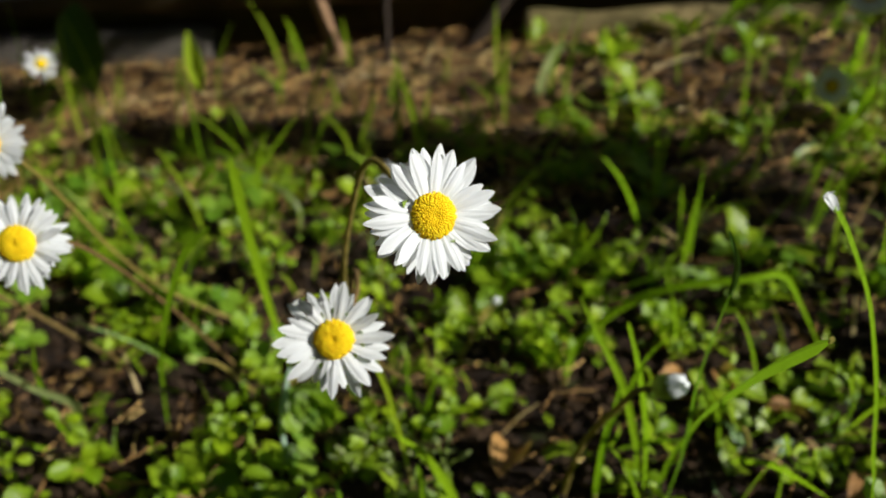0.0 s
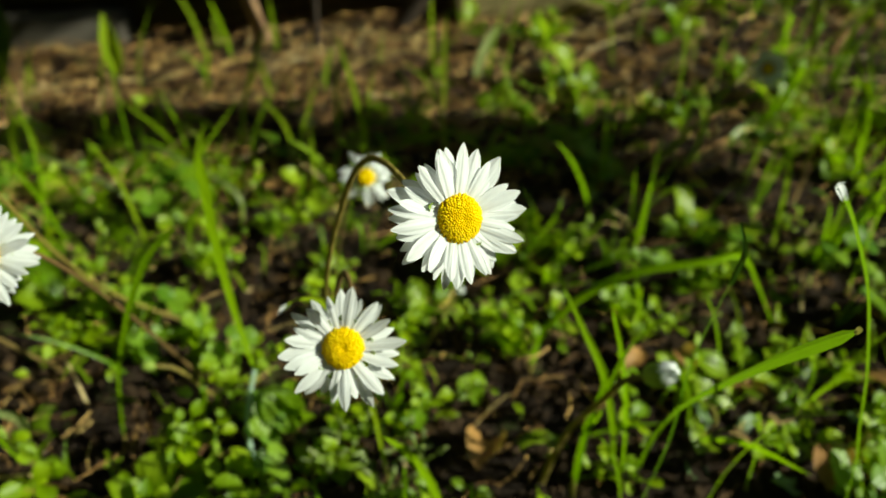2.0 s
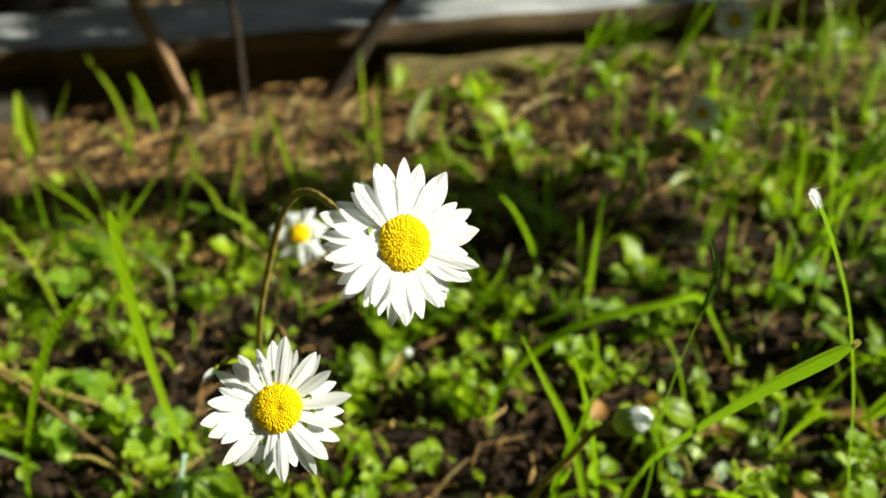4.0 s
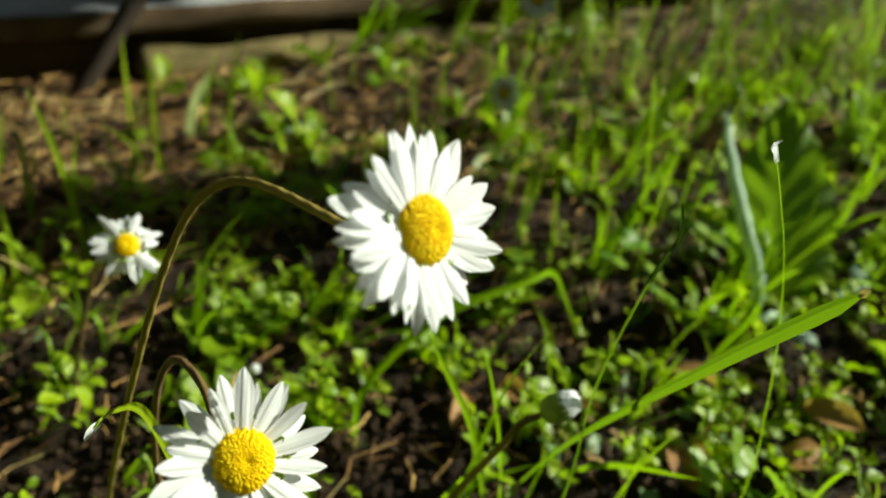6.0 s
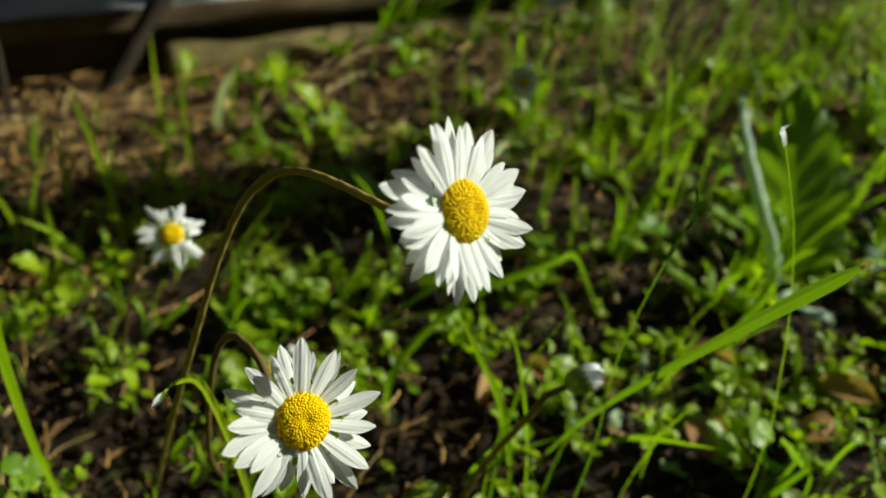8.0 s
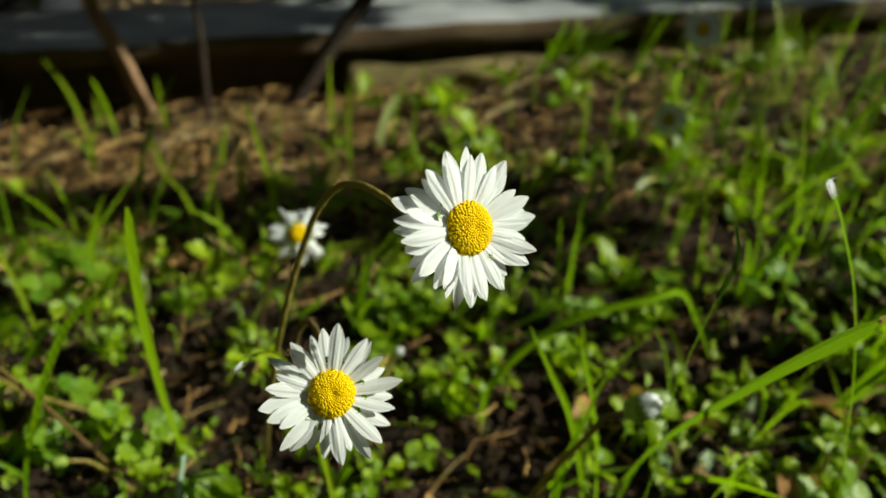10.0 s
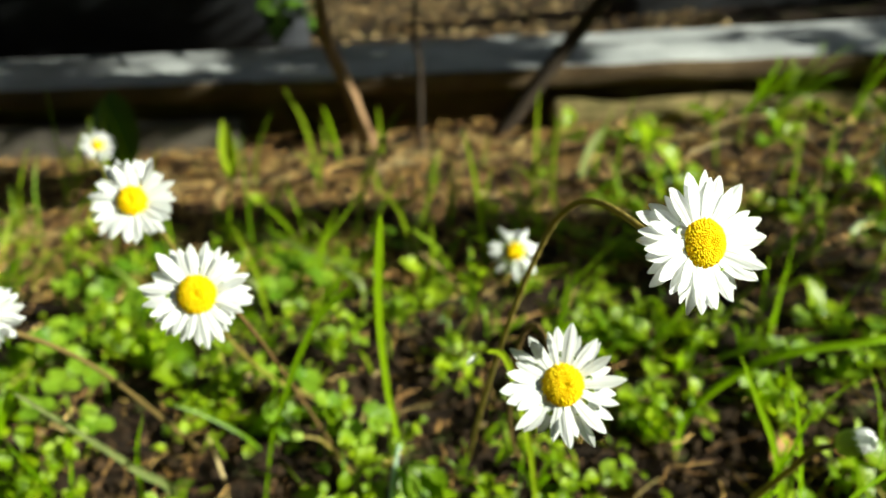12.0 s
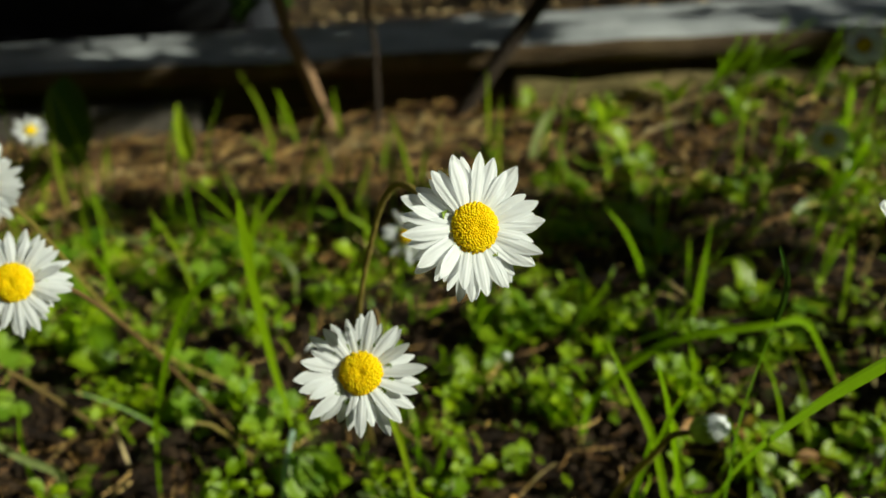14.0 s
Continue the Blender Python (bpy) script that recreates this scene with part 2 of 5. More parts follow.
def ribbed_blade(line, width, fold=0.3, twist=0.0, tip=0.0, steps=7, face=(0.45, -0.85, 0.45), root=0.55):
    """A broad grass blade seen from near: folded along its midrib, with fine raised veins along both halves."""
    line = spline(line, steps)
    n, half = len(line) - 1, 7
    side = (line[-1] - line[0]).normalized().cross(Vector(face)).normalized()
    verts = []
    for i, p in enumerate(line):
        u = i / n
        ahead = (line[min(i + 1, n)] - line[max(i - 1, 0)]).normalized()
        s = Matrix.Rotation(twist * u, 3, ahead) @ (side - ahead * side.dot(ahead)).normalized()
        nrm = s.cross(ahead)
        w = width * 0.5 * (root + (1 - root) * min(1.0, u * (3.0 if root > 0.5 else 1.2))) * max(tip if u < 0.999 else tip * 0.4, (1 - u ** (3.2 if root > 0.5 else 34.0)) ** 0.75)
        for k in range(-half, half + 1):
            a = k / half
            vein = 0.035 * (k % 2) + (0.10 if k == 0 else 0.0)
            verts.append(p + s * w * a - nrm * w * (fold * (1 - abs(a)) ** 1.4 - vein))
    return verts, grid_faces(n + 1, 2 * half + 1)


def join(pieces):
    verts, faces = [], []
    for v, f in pieces:
        o = len(verts)
        verts += v
        faces += [tuple(o + i for i in q) for q in f]
    return verts, faces


def leaf_geometry(length, width, stalk=0.35, droop=0.5, cup=0.2, wavy=0.05, teeth=0.0, point=0.0, rng=random):
    """A leaf that grows from the origin along +y: a stalk that widens to a blade, bowed down along its length, cupped across."""
    rows, half = 11, 3
    verts = []
    z = y = 0.0
    angle = droop * 0.5
    seed = rng.uniform(0, 100)
    for r in range(rows):
        u = r / (rows - 1)
        if u < stalk:
            w = 0.10 + 0.10 * (u / stalk) ** 3
        else:
            q = (u - stalk) / (1 - stalk)
            round_end = math.sin(math.pi * min(1, 0.10 + 0.90 * q) ** (0.85 + 0.5 * (1 - point))) ** (0.55 + 0.5 * point)
            w = max(0.20 * (1 - q) ** 3, round_end)
            if teeth:
                w *= 1 + teeth * (1 if r % 2 else -1)
        if r == rows - 1:
            w = 0.03
        for c in range(-half, half + 1):
            a = c / half
            edge = wavy * width * math.sin(seed + 9 * u + 2.1 * a) * abs(a)
            verts.append(Vector((0.5 * width * w * a, y, z + cup * width * w * 0.5 * a * a + edge)))
        y += length / (rows - 1) * math.cos(angle)
        z += length / (rows - 1) * math.sin(angle)
        angle -= droop * 1.5 / (rows - 1)
    return verts, grid_faces(rows, 2 * half + 1)


def thicken(geometry, t=0.00012):
    """Gives a sheet of leaf its thin body: a second skin below, joined round the edge."""
    verts, faces = geometry
    n = len(verts)
    low = [v - Vector((0, 0, t)) for v in verts]
    count = {}
    for f in faces:
        for i in range(len(f)):
            e = (f[i], f[(i + 1) % len(f)])
            count[tuple(sorted(e))] = count.get(tuple(sorted(e)), []) + [e]
    rim = [es[0] for es in count.values() if len(es) == 1]
    return verts + low, faces + [tuple(n + i for i in f[::-1]) for f in faces] + [(b, a, n + a, n + b) for a, b in rim]


def facing(direction, spin=0.0):
    """The turn that takes +z to the direction."""
    return Vector(direction).to_track_quat("Z", "Y").to_matrix().to_4x4() @ Matrix.Rotation(spin, 4, "Z")


# ---- ground ----
def axis_values(near, far, step, limit):
    """Even steps between near and far, growing to the limit on both sides."""
    inner = list(np.arange(near, far + step / 2, step))
    low, high, s = [near], [far], step
    while high[-1] < limit:
        s *= 1.7
        high.append(high[-1] + s)
        low.append(low[-1] - s)
    return low[:0:-1] + inner + high[1:]


def build_ground():
    xs, ys = axis_values(-0.46, 0.62, 0.0030, 40), axis_values(0.08, 0.66, 0.0030, 40)
    verts = []
    for y in ys:
        for x in xs:
            z = ground_height(x, y)
            if -0.6 < x < 0.8 and -0.2 < y < 1.3:
                z += 0.0045 * noise.noise((x * 28, y * 28, 0)) + 0.0028 * noise.noise((x * 85, y * 85, 3)) + 0.0030 * abs(noise.noise((x * 130, y * 130, 9))) + 0.0020 * noise.noise((x * 260, y * 260, 7))
            verts.append((x, y, z))
    ob = new("ground", mesh("ground", verts, grid_faces(len(ys), len(xs)), SOIL))
    tagged(ob, "dark crumbly garden soil with moss and bare patches", "ground", kind="structure")


def build_crumbs():
    """Lumps of soil, knobbly and sunk into the ground."""
    rng = random.Random(17)
    ring = [Vector((math.cos(a) * math.cos(e), math.sin(a) * math.cos(e), math.sin(e))) for e in (-0.5, 0.35, 1.0) for a in (k * math.pi / 3 + e for k in range(6))] + [Vector((0, 0, 1))]
    shell = [(o + k, o + (k + 1) % 6, o + 6 + (k + 1) % 6, o + 6 + k) for o in (0, 6) for k in range(6)] + [(12 + k, 12 + (k + 1) % 6, 18) for k in range(6)]
    pieces = []
    for _ in range(9000):
        y = rng.uniform(0.13, 0.58) if rng.random() < 0.55 else rng.uniform(0.17, 0.34)
        x = rng.uniform(-0.10 - 0.55 * y, 0.10 + 0.8 * y)
        size = min(0.0042, 0.0008 + rng.expovariate(1 / 0.0008))
        at = Vector((x, y, ground_height(x, y) + 0.0035 * noise.noise((x * 28, y * 28, 0)) + 0.0013))
        turn = Matrix.Rotation(rng.uniform(0, 6.28), 3, "Z") @ Matrix.Rotation(rng.uniform(-0.4, 0.4), 3, "X")
        pieces.append(([at + turn @ Vector((q.x * size * rng.uniform(0.7, 1.25), q.y * size * rng.uniform(0.6, 1.0), q.z * size * rng.uniform(0.5, 0.9))) for q in ring], shell))
    tagged(new("soil_crumbs", mesh("soil_crumbs", *join(pieces), CRUMB, False)), "loose dark brown crumbs and clods of soil", "soil", kind="stuff")


build_ground()
build_crumbs()


# ---- timber edging at the back ----
def box_geometry(x0, x1, y0, y1, z0, z1, cuts, rough, rng, bevel=0.002):
    """A sawn board along x, cut in many rings, its edges rounded and uneven."""
    ring = [(y0 + bevel, z0), (y1 - bevel, z0), (y1, z0 + bevel), (y1, z1 - bevel), (y1 - bevel, z1), ((y0 + y1) / 2, z1 + rough * 0.4), (y0 + bevel, z1), (y0, z1 - bevel), (y0, (z0 + z1) / 2), (y0, z0 + bevel)]
    verts, faces, n = [], [], len(ring)
    for i in range(cuts + 1):
        x = x0 + (x1 - x0) * i / cuts
        for k, (y, z) in enumerate(ring):
            verts.append(Vector((x, y + rough * noise.noise((x * 14, k * 3.1, z * 9)), z + rough * noise.noise((x * 17, k * 2.3, 4 + y)))))
    for i in range(cuts):
        for k in range(n):
            faces.append((i * n + k, i * n + (k + 1) % n, (i + 1) * n + (k + 1) % n, (i + 1) * n + k))
    faces += [tuple(range(n))[::-1], tuple(range(cuts * n, (cuts + 1) * n))]
    return verts, faces


def build_edging():
    rng = random.Random(4)
    edging = tagged(new("timber_edging"), "low weathered timber bed edging with a grey top plank", "edging")
    edging.location = (0, 0.60, 0)
    lean = pose(0, 0, 0.040, 0, -1.15, 0)
    v, f = box_geometry(-1.6, 1.6, 0.0, 0.104, -0.015, 0.0, 260, 0.0018, rng)
    plank = mesh("plank", v, f, PLANK)
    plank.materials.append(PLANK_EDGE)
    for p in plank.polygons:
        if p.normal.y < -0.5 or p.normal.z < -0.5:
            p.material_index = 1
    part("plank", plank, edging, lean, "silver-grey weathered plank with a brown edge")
    v, f = box_geometry(-1.6, 1.6, 0.022, 0.085, -0.075, -0.016, 200, 0.005, rng, 0.008)
    part("beam", mesh("beam", v, f, BEAM), edging, lean, "rough brown timber under the plank")
    v, f = box_geometry(0.004, 0.62, -0.017, 0.016, -0.05, 0.0, 90, 0.008, rng, 0.012)
    part("front_timber", mesh("front_timber", v, f, LOG), edging, pose(0, 0, 0.013, 0, -0.6, 0), "half-buried mossy tan timber")
    v, f = box_geometry(-0.62, -0.238, -0.004, 0.021, -0.06, 0.0, 60, 0.004, rng, 0.007)
    part("front_timber", mesh("front_timber", v, f, OLD_TIMBER), edging, pose(0, 0, 0.006, 0, -0.8, 0), "short grey weathered timber at the foot")


build_edging()


def build_panel(x0, x1, y, height, tilt):
    rng = random.Random(9)
    v, f = box_geometry(0, x1 - x0, 0.0, 0.022, -0.05, height, 40, 0.001, rng, 0.003)
    ob = new("charcoal_board", mesh("charcoal_board", v, f, CHARCOAL))
    ob.matrix_world = pose(x0, y, 0, 0, 0, tilt)
    tagged(ob, "dark charcoal board standing in the bed behind the plank", "board", "charcoal boards")


def build_sky_wall(name, x, y, heading, length, height=2.4):
    """A plain dark-stained wall, added out of view to keep sky light out."""
    v, f = box_geometry(-length / 2, length / 2, 0.0, 0.03, -0.05, height, 30, 0.002, random.Random(3), 0.004)
    ob = new(name, mesh(name, v, f, SKY_WALL))
    ob.matrix_world = pose(x, y, 0, 0, 0, heading)
    tagged(ob, "plain dark-stained wall added out of view to block sky light", "fence", kind="structure")


build_sky_wall("wall_south", 0.6, -0.9, 0, 4.7)
build_sky_wall("wall_west", -1.75, 0.6, 90, 3.6)
build_sky_wall("wall_north", 0.6, 2.4, 0, 4.7)
build_sky_wall("wall_east", 2.95, 0.75, 90, 3.25, 1.1)
build_panel(-1.6, -0.235, 0.80, 0.55, 2)
build_panel(0.085, 1.5, 0.93, 0.12, -3)


# ---- daisies ----
def petal_mesh(length, width, bend, notch, seed):
    """A strap-shaped petal: narrow foot, nearly parallel sides and a blunt, faintly notched end."""
    rng = random.Random(seed)
    rows, cols = 12, 7
    verts = []
    y = z = 0.0
    angle = 0.10
    lean, blunt = rng.uniform(-0.07, 0.07), rng.uniform(1.7, 2.6)
    for r in range(rows):
        u = 1 - (1 - r / (rows - 1)) ** 1.25
        step = u - (1 - (1 - (r - 1) / (rows - 1)) ** 1.25) if r else 0.0
        y += length * step * math.cos(angle)
        z += length * step * math.sin(angle)
        angle -= bend * step
        w = 0.58 + 0.42 * math.sin(math.pi * 0.5 * min(1, u / 0.60)) ** 0.9 if u < 0.60 else max(0.08, (1 - ((u - 0.60) / 0.405) ** blunt) ** 0.85)
        for c in range(cols):
            a = 2 * c / (cols - 1) - 1
            groove = 0.045 * width * math.cos(a * math.pi * 1.6) - 0.08 * width * a * a
            dip = notch * width * math.cos(a * math.pi * 2) * max(0, u - 0.8) * 4
            verts.append(Vector((0.5 * width * w * a + lean * length * u * u, y + dip, z + groove * (0.4 + 0.6 * math.sin(math.pi * min(1, u * 1.1))))))
    return mesh("petal", verts, grid_faces(rows, cols), PETAL)


PETALS = [petal_mesh(0.0088 * (0.92 + 0.03 * (i % 5)), 0.00232 + 0.00014 * (i % 4), (0.25, 0.05, 0.45, -0.15, 0.35, 0.15)[i % 6], 0.035 * (i % 3), 40 + i) for i in range(12)]


def disc_mesh(radius, florets):
    """A dome packed with tiny florets in a spiral, with a dimple of unopened ones at the crown."""
    pieces = []
    rng = random.Random(florets)
    rings, sides = 7, 24
    dome = lambda q: 0.62 * radius * math.sqrt(max(0.0, 1 - q * q)) - 0.13 * radius * math.exp(-(q / 0.20) ** 2)
    v = [Vector((radius * 0.98 * r / rings * math.cos(2 * math.pi * k / sides), radius * 0.98 * r / rings * math.sin(2 * math.pi * k / sides), dome(r / rings) - 0.02 * radius)) for r in range(rings + 1) for k in range(sides)]
    f = [(r * sides + k, (r + 1) * sides + k, (r + 1) * sides + (k + 1) % sides, r * sides + (k + 1) % sides) for r in range(rings) for k in range(sides)]
    pieces.append((v, f))
    for i in range(florets):
        q = math.sqrt((i + 0.5) / florets)
        a = i * 2.399963 + rng.uniform(-0.05, 0.05)
        q = min(1.0, q * rng.uniform(0.97, 1.03))
        size = radius * (0.043 + 0.030 * q) * (1.35 if florets < 100 else 1.0) * rng.uniform(0.75, 1.2)
        c = Vector((radius * q * math.cos(a), radius * q * math.sin(a), dome(q)))
        up = Vector((c.x * 0.75, c.y * 0.75, radius * 0.62)).normalized()
        s = up.cross(Vector((0, 1, 0.2))).normalized()
        t = up.cross(s)
        v = [c + up * lift * size + (s * math.cos(b) + t * math.sin(b)) * size * w for lift, w in ((-0.5, 1.05), (0.45, 0.92)) for b in (math.pi / 3 * k for k in range(6))] + [c + up * size * 0.85]
        f = [(k, (k + 1) % 6, 6 + (k + 1) % 6, 6 + k) for k in range(6)] + [(6 + k, 6 + (k + 1) % 6, 12) for k in range(6)]
        pieces.append((v, f))
    return mesh("disc", *join(pieces), DISC)


DISC_FINE, DISC_COARSE = disc_mesh(0.0039, 380), disc_mesh(0.0039, 90)


def bracts_mesh():
    """The green cup behind a flower head: a shallow bowl."""
    pieces = []
    v, f = [], []
    for r, (rad, z) in enumerate(((0.0007, -0.0042), (0.0020, -0.0036), (0.0031, -0.0022), (0.0036, -0.0006))):
        v += [Vector((rad * math.cos(math.pi * k / 8), rad * math.sin(math.pi * k / 8), z)) for k in range(16)]
    for r in range(3):
        f += [(r * 16 + k, r * 16 + (k + 1) % 16, r * 16 + 16 + (k + 1) % 16, r * 16 + 16 + k) for k in range(16)]
    pieces.append((v, f + [tuple(range(16))[::-1]]))
    return mesh("calyx", *join(pieces), BRACT)


BRACTS = bracts_mesh()
BRACT_LEAVES = [mesh("bract", *thicken(leaf_geometry(0.0052, 0.0021, 0.0, 0.15, 0.3, 0.02, rng=random.Random(k)), 0.0001), BRACT) for k in range(3)]


def hairy(verts, faces, thick, rng):
    """Fine short hairs standing off a stem, rooted in its skin."""
    verts, faces = list(verts), list(faces)
    for q in list(faces):
        if len(q) != 4:
            continue
        a, b, c = (Vector(verts[i]) for i in q[:3])
        n = (b - a).cross(c - b)
        if n.length < 1e-12:
            continue
        n.normalize()
        for _ in range(2):
            root = a + (b - a) * rng.random() + (c - b) * rng.random()
            along_stem = (c - b).normalized()
            o = len(verts)
            tip = root + n * thick * rng.uniform(0.5, 1.1) + along_stem * thick * rng.uniform(-0.4, 0.4)
            w = thick * 0.05
            side = along_stem.cross(n) * w
            verts += [root - n * w + side, root - n * w - side, root - n * w + along_stem * w, tip]
            faces += [(o, o + 1, o + 3), (o + 1, o + 2, o + 3), (o + 2, o, o + 3)]
    return verts, faces


def daisy(head, normal, route, size=1.0, count=40, seed=1, label="", open_angle=0.0, fine=False, stem=STEM_RED, thick=0.00074, ragged=0.1, reach=1.0):
    """A daisy: a bent stem from the ground along the route to its head, with bracts, disc and two rows of petals."""
    rng = random.Random(seed)
    base = Vector((route[0][0], route[0][1], ground_height(route[0][0], route[0][1]) - 0.003))
    thing = new("daisy")
    thing.location = base
    n = Vector(normal).normalized()
    top = Vector(head)
    line = [Vector((0, 0, 0))] + [Vector(p) - base for p in route[1:]] + [top - n * 0.009 * size - base, top - n * 0.0035 * size - base]
    v, f = tube(line, thick, thick * 0.9, 10, 8, 0.008, rng)
    if fine:
        v, f = hairy(v, f, thick, rng)
    part("stem", mesh("stem", v, f, stem), thing)
    frame_head = Matrix.Translation(top - base) @ facing(n, rng.uniform(0, 6)) @ Matrix.Scale(size, 4)
    calyx = part("calyx", BRACTS, thing, frame_head, "green calyx that carries the flower head")
    for k in range(14):
        part("bract", BRACT_LEAVES[k % 3], calyx, Matrix.Rotation(2 * math.pi * k / 14, 4, "Z") @ Matrix.Translation((0, 0.0022, -0.0034)) @ Matrix.Rotation(0.75 + 0.1 * (k % 2), 4, "X"))
    part("disc", DISC_FINE if fine else DISC_COARSE, calyx, None, "domed yellow disc of tiny florets")
    for i in range(count):
        a = 2 * math.pi * i / count + rng.uniform(-0.05, 0.05)
        row = i % 2
        lift = open_angle + (0.10 if row else -0.02) + rng.gauss(0, ragged)
        m = Matrix.Rotation(a, 4, "Z") @ Matrix.Translation((0, 0.0031, -0.0003 + 0.0005 * row)) @ Matrix.Rotation(lift, 4, "X") @ Matrix.Rotation(rng.gauss(0, 0.20), 4, "Y") @ Matrix.Scale(rng.uniform(0.82, 1.10) * reach, 4)
        part("petal", PETALS[rng.randrange(len(PETALS))], calyx, m, "white petal")
    return tagged(thing, label, "daisy", "daisies in the lawn")


daisy((-0.0003, 0.1308, 0.1404), (0.43, -0.78, 0.45), [(-0.047, 0.237), (-0.040, 0.205, 0.045), (-0.0325, 0.180, 0.090), (-0.0255, 0.172, 0.116), (-0.0201, 0.1655, 0.130), (-0.0140, 0.156, 0.1362)],
      1.04, 52, 11, "open white daisy with a yellow disc on a bent stem", -0.06, True, STEM, 0.00067, ragged=0.15, reach=0.94)
daisy((-0.0222, 0.1330, 0.1096), (0.14, -0.76, 0.63), [(-0.026, 0.236), (-0.0315, 0.196, 0.045), (-0.0300, 0.1765, 0.085), (-0.0265, 0.1700, 0.0985), (-0.0235, 0.158, 0.1015)],
      1.02, 28, 5, "white daisy with narrow petals and a crooked reddish stem", 0.02, True, thick=0.00067, ragged=0.18, reach=0.94)
daisy((-0.097, 0.152, 0.118), (0.20, -0.80, 0.55), [(-0.092, 0.236), (-0.098, 0.205, 0.055), (-0.100, 0.178, 0.098)], 1.06, 38, 21, "open white daisy leaning out over low leaves", 0.05, True, thick=0.0006, reach=0.85)
daisy((-0.125, 0.189, 0.123), (0.15, -0.78, 0.60), [(-0.096, 0.267), (-0.118, 0.251, 0.0205), (-0.1236, 0.240, 0.0386), (-0.1265, 0.226, 0.064), (-0.1265, 0.208, 0.100)], 1.0, 38, 22, "open white daisy on a long greenish stem", 0.03, False, STEM, 0.0006, reach=0.92)
daisy((-0.160, 0.168, 0.102), (0.25, -0.70, 0.66), [(-0.150, 0.245), (-0.158, 0.205, 0.06)], 0.9, 34, 23, "white daisy with short petals among low leaves", 0.1)
daisy((-0.029, 0.250, 0.075), (0.10, -0.66, 0.68), [(-0.053, 0.292), (-0.042, 0.280, 0.04), (-0.032, 0.266, 0.072)], 0.80, 24, 31, "small half-faded daisy with drooping ragged petals", -0.50, False, STEM_RED, 0.0006, ragged=0.35, reach=1.05)
daisy((-0.237, 0.384, 0.066), (0.30, -0.70, 0.62), [(-0.2787, 0.457), (-0.262, 0.43, 0.03), (-0.244, 0.395, 0.058)], 0.74, 15, 41, "small white daisy with few gappy petals", 0.0, False, STEM, 0.0008, ragged=0.3)
daisy((0.151, 0.380, 0.052), (-0.10, -0.85, 0.50), [(0.174, 0.424), (0.163, 0.402, 0.03)], 0.78, 30, 51, "white daisy standing in the shade", 0.0, False, STEM, 0.0008)
daisy((0.148, 0.355, 0.103), (-0.12, -0.82, 0.52), [(0.195, 0.43), (0.178, 0.40, 0.06), (0.156, 0.368, 0.100)], 0.78, 30, 52, "tall white daisy in the shade with a pale stem", 0.02, False, STEM, 0.0008)


def bud(head, axis, route, size, white, label, seed=1):
    """A closed daisy bud: a green cup of bracts with the petal tips packed in its mouth."""
    rng = random.Random(seed)
    base = Vector((route[0][0], route[0][1], ground_height(route[0][0], route[0][1]) - 0.003))
    thing = new("daisy_bud")
    thing.location = base
    a = Vector(axis).normalized()
    top = Vector(head)
    line = [Vector((0, 0, 0))] + [Vector(p) - base for p in route[1:]] + [top - a * 0.010 * size - base, top - a * 0.004 * size - base]
    part("stem", mesh("stem", *tube(line, 0.0010 * size ** 0.5, 0.0008 * size ** 0.5, 8, 6), STEM), thing)
    m = Matrix.Translation(top - base) @ facing(a, rng.uniform(0, 6)) @ Matrix.Scale(size, 4)
    verts, faces = [], []
    for r, (rad, z) in enumerate(((0.0008, -0.0042), (0.0023, -0.0036), (0.0033, -0.0022), (0.0036, -0.0004), (0.0034, 0.0014), (0.0033, 0.0022))):
        verts += [Vector((rad * (1 + 0.05 * (k % 2)) * math.cos(math.pi * k / 8), rad * (1 + 0.05 * (k % 2)) * math.sin(math.pi * k / 8), z)) for k in range(16)]
    for r in range(5):
        faces += [(r * 16 + k, r * 16 + (k + 1) % 16, r * 16 + 16 + (k + 1) % 16, r * 16 + 16 + k) for k in range(16)]
    part("cup", mesh("cup", verts, faces + [tuple(range(16))[::-1]], BRACT), thing, m, "green cup of bracts")
    verts, faces = [], []
    for r, (rad, z) in enumerate(((0.0030, 0.0002), (0.0033, 0.0016), (0.0032, 0.0030), (0.0026, 0.0046), (0.0015, 0.0055), (0.0002, 0.0051))):
        for k in range(48):
            b = 2 * math.pi * k / 48 + 0.22 * r
            q = rad * (1 + (0.09, 0.02, -0.05, 0.02)[k % 4] + rng.uniform(-0.02, 0.02))
            verts.append(Vector((q * math.cos(b), q * math.sin(b), z + (0.0005 if k // 4 % 3 == 0 else 0.0) * (r > 2))))
    for r in range(5):
        faces += [(r * 48 + k, r * 48 + (k + 1) % 48, r * 48 + 48 + (k + 1) % 48, r * 48 + 48 + k) for k in range(48)]
    pieces = [(verts, faces)]
    part("petal_tip", mesh("petal_tip", *join(pieces), PETAL if white else BRACT), thing, m, "packed white petal tips" if white else "")
    return tagged(thing, label, "daisy bud", "daisy buds")


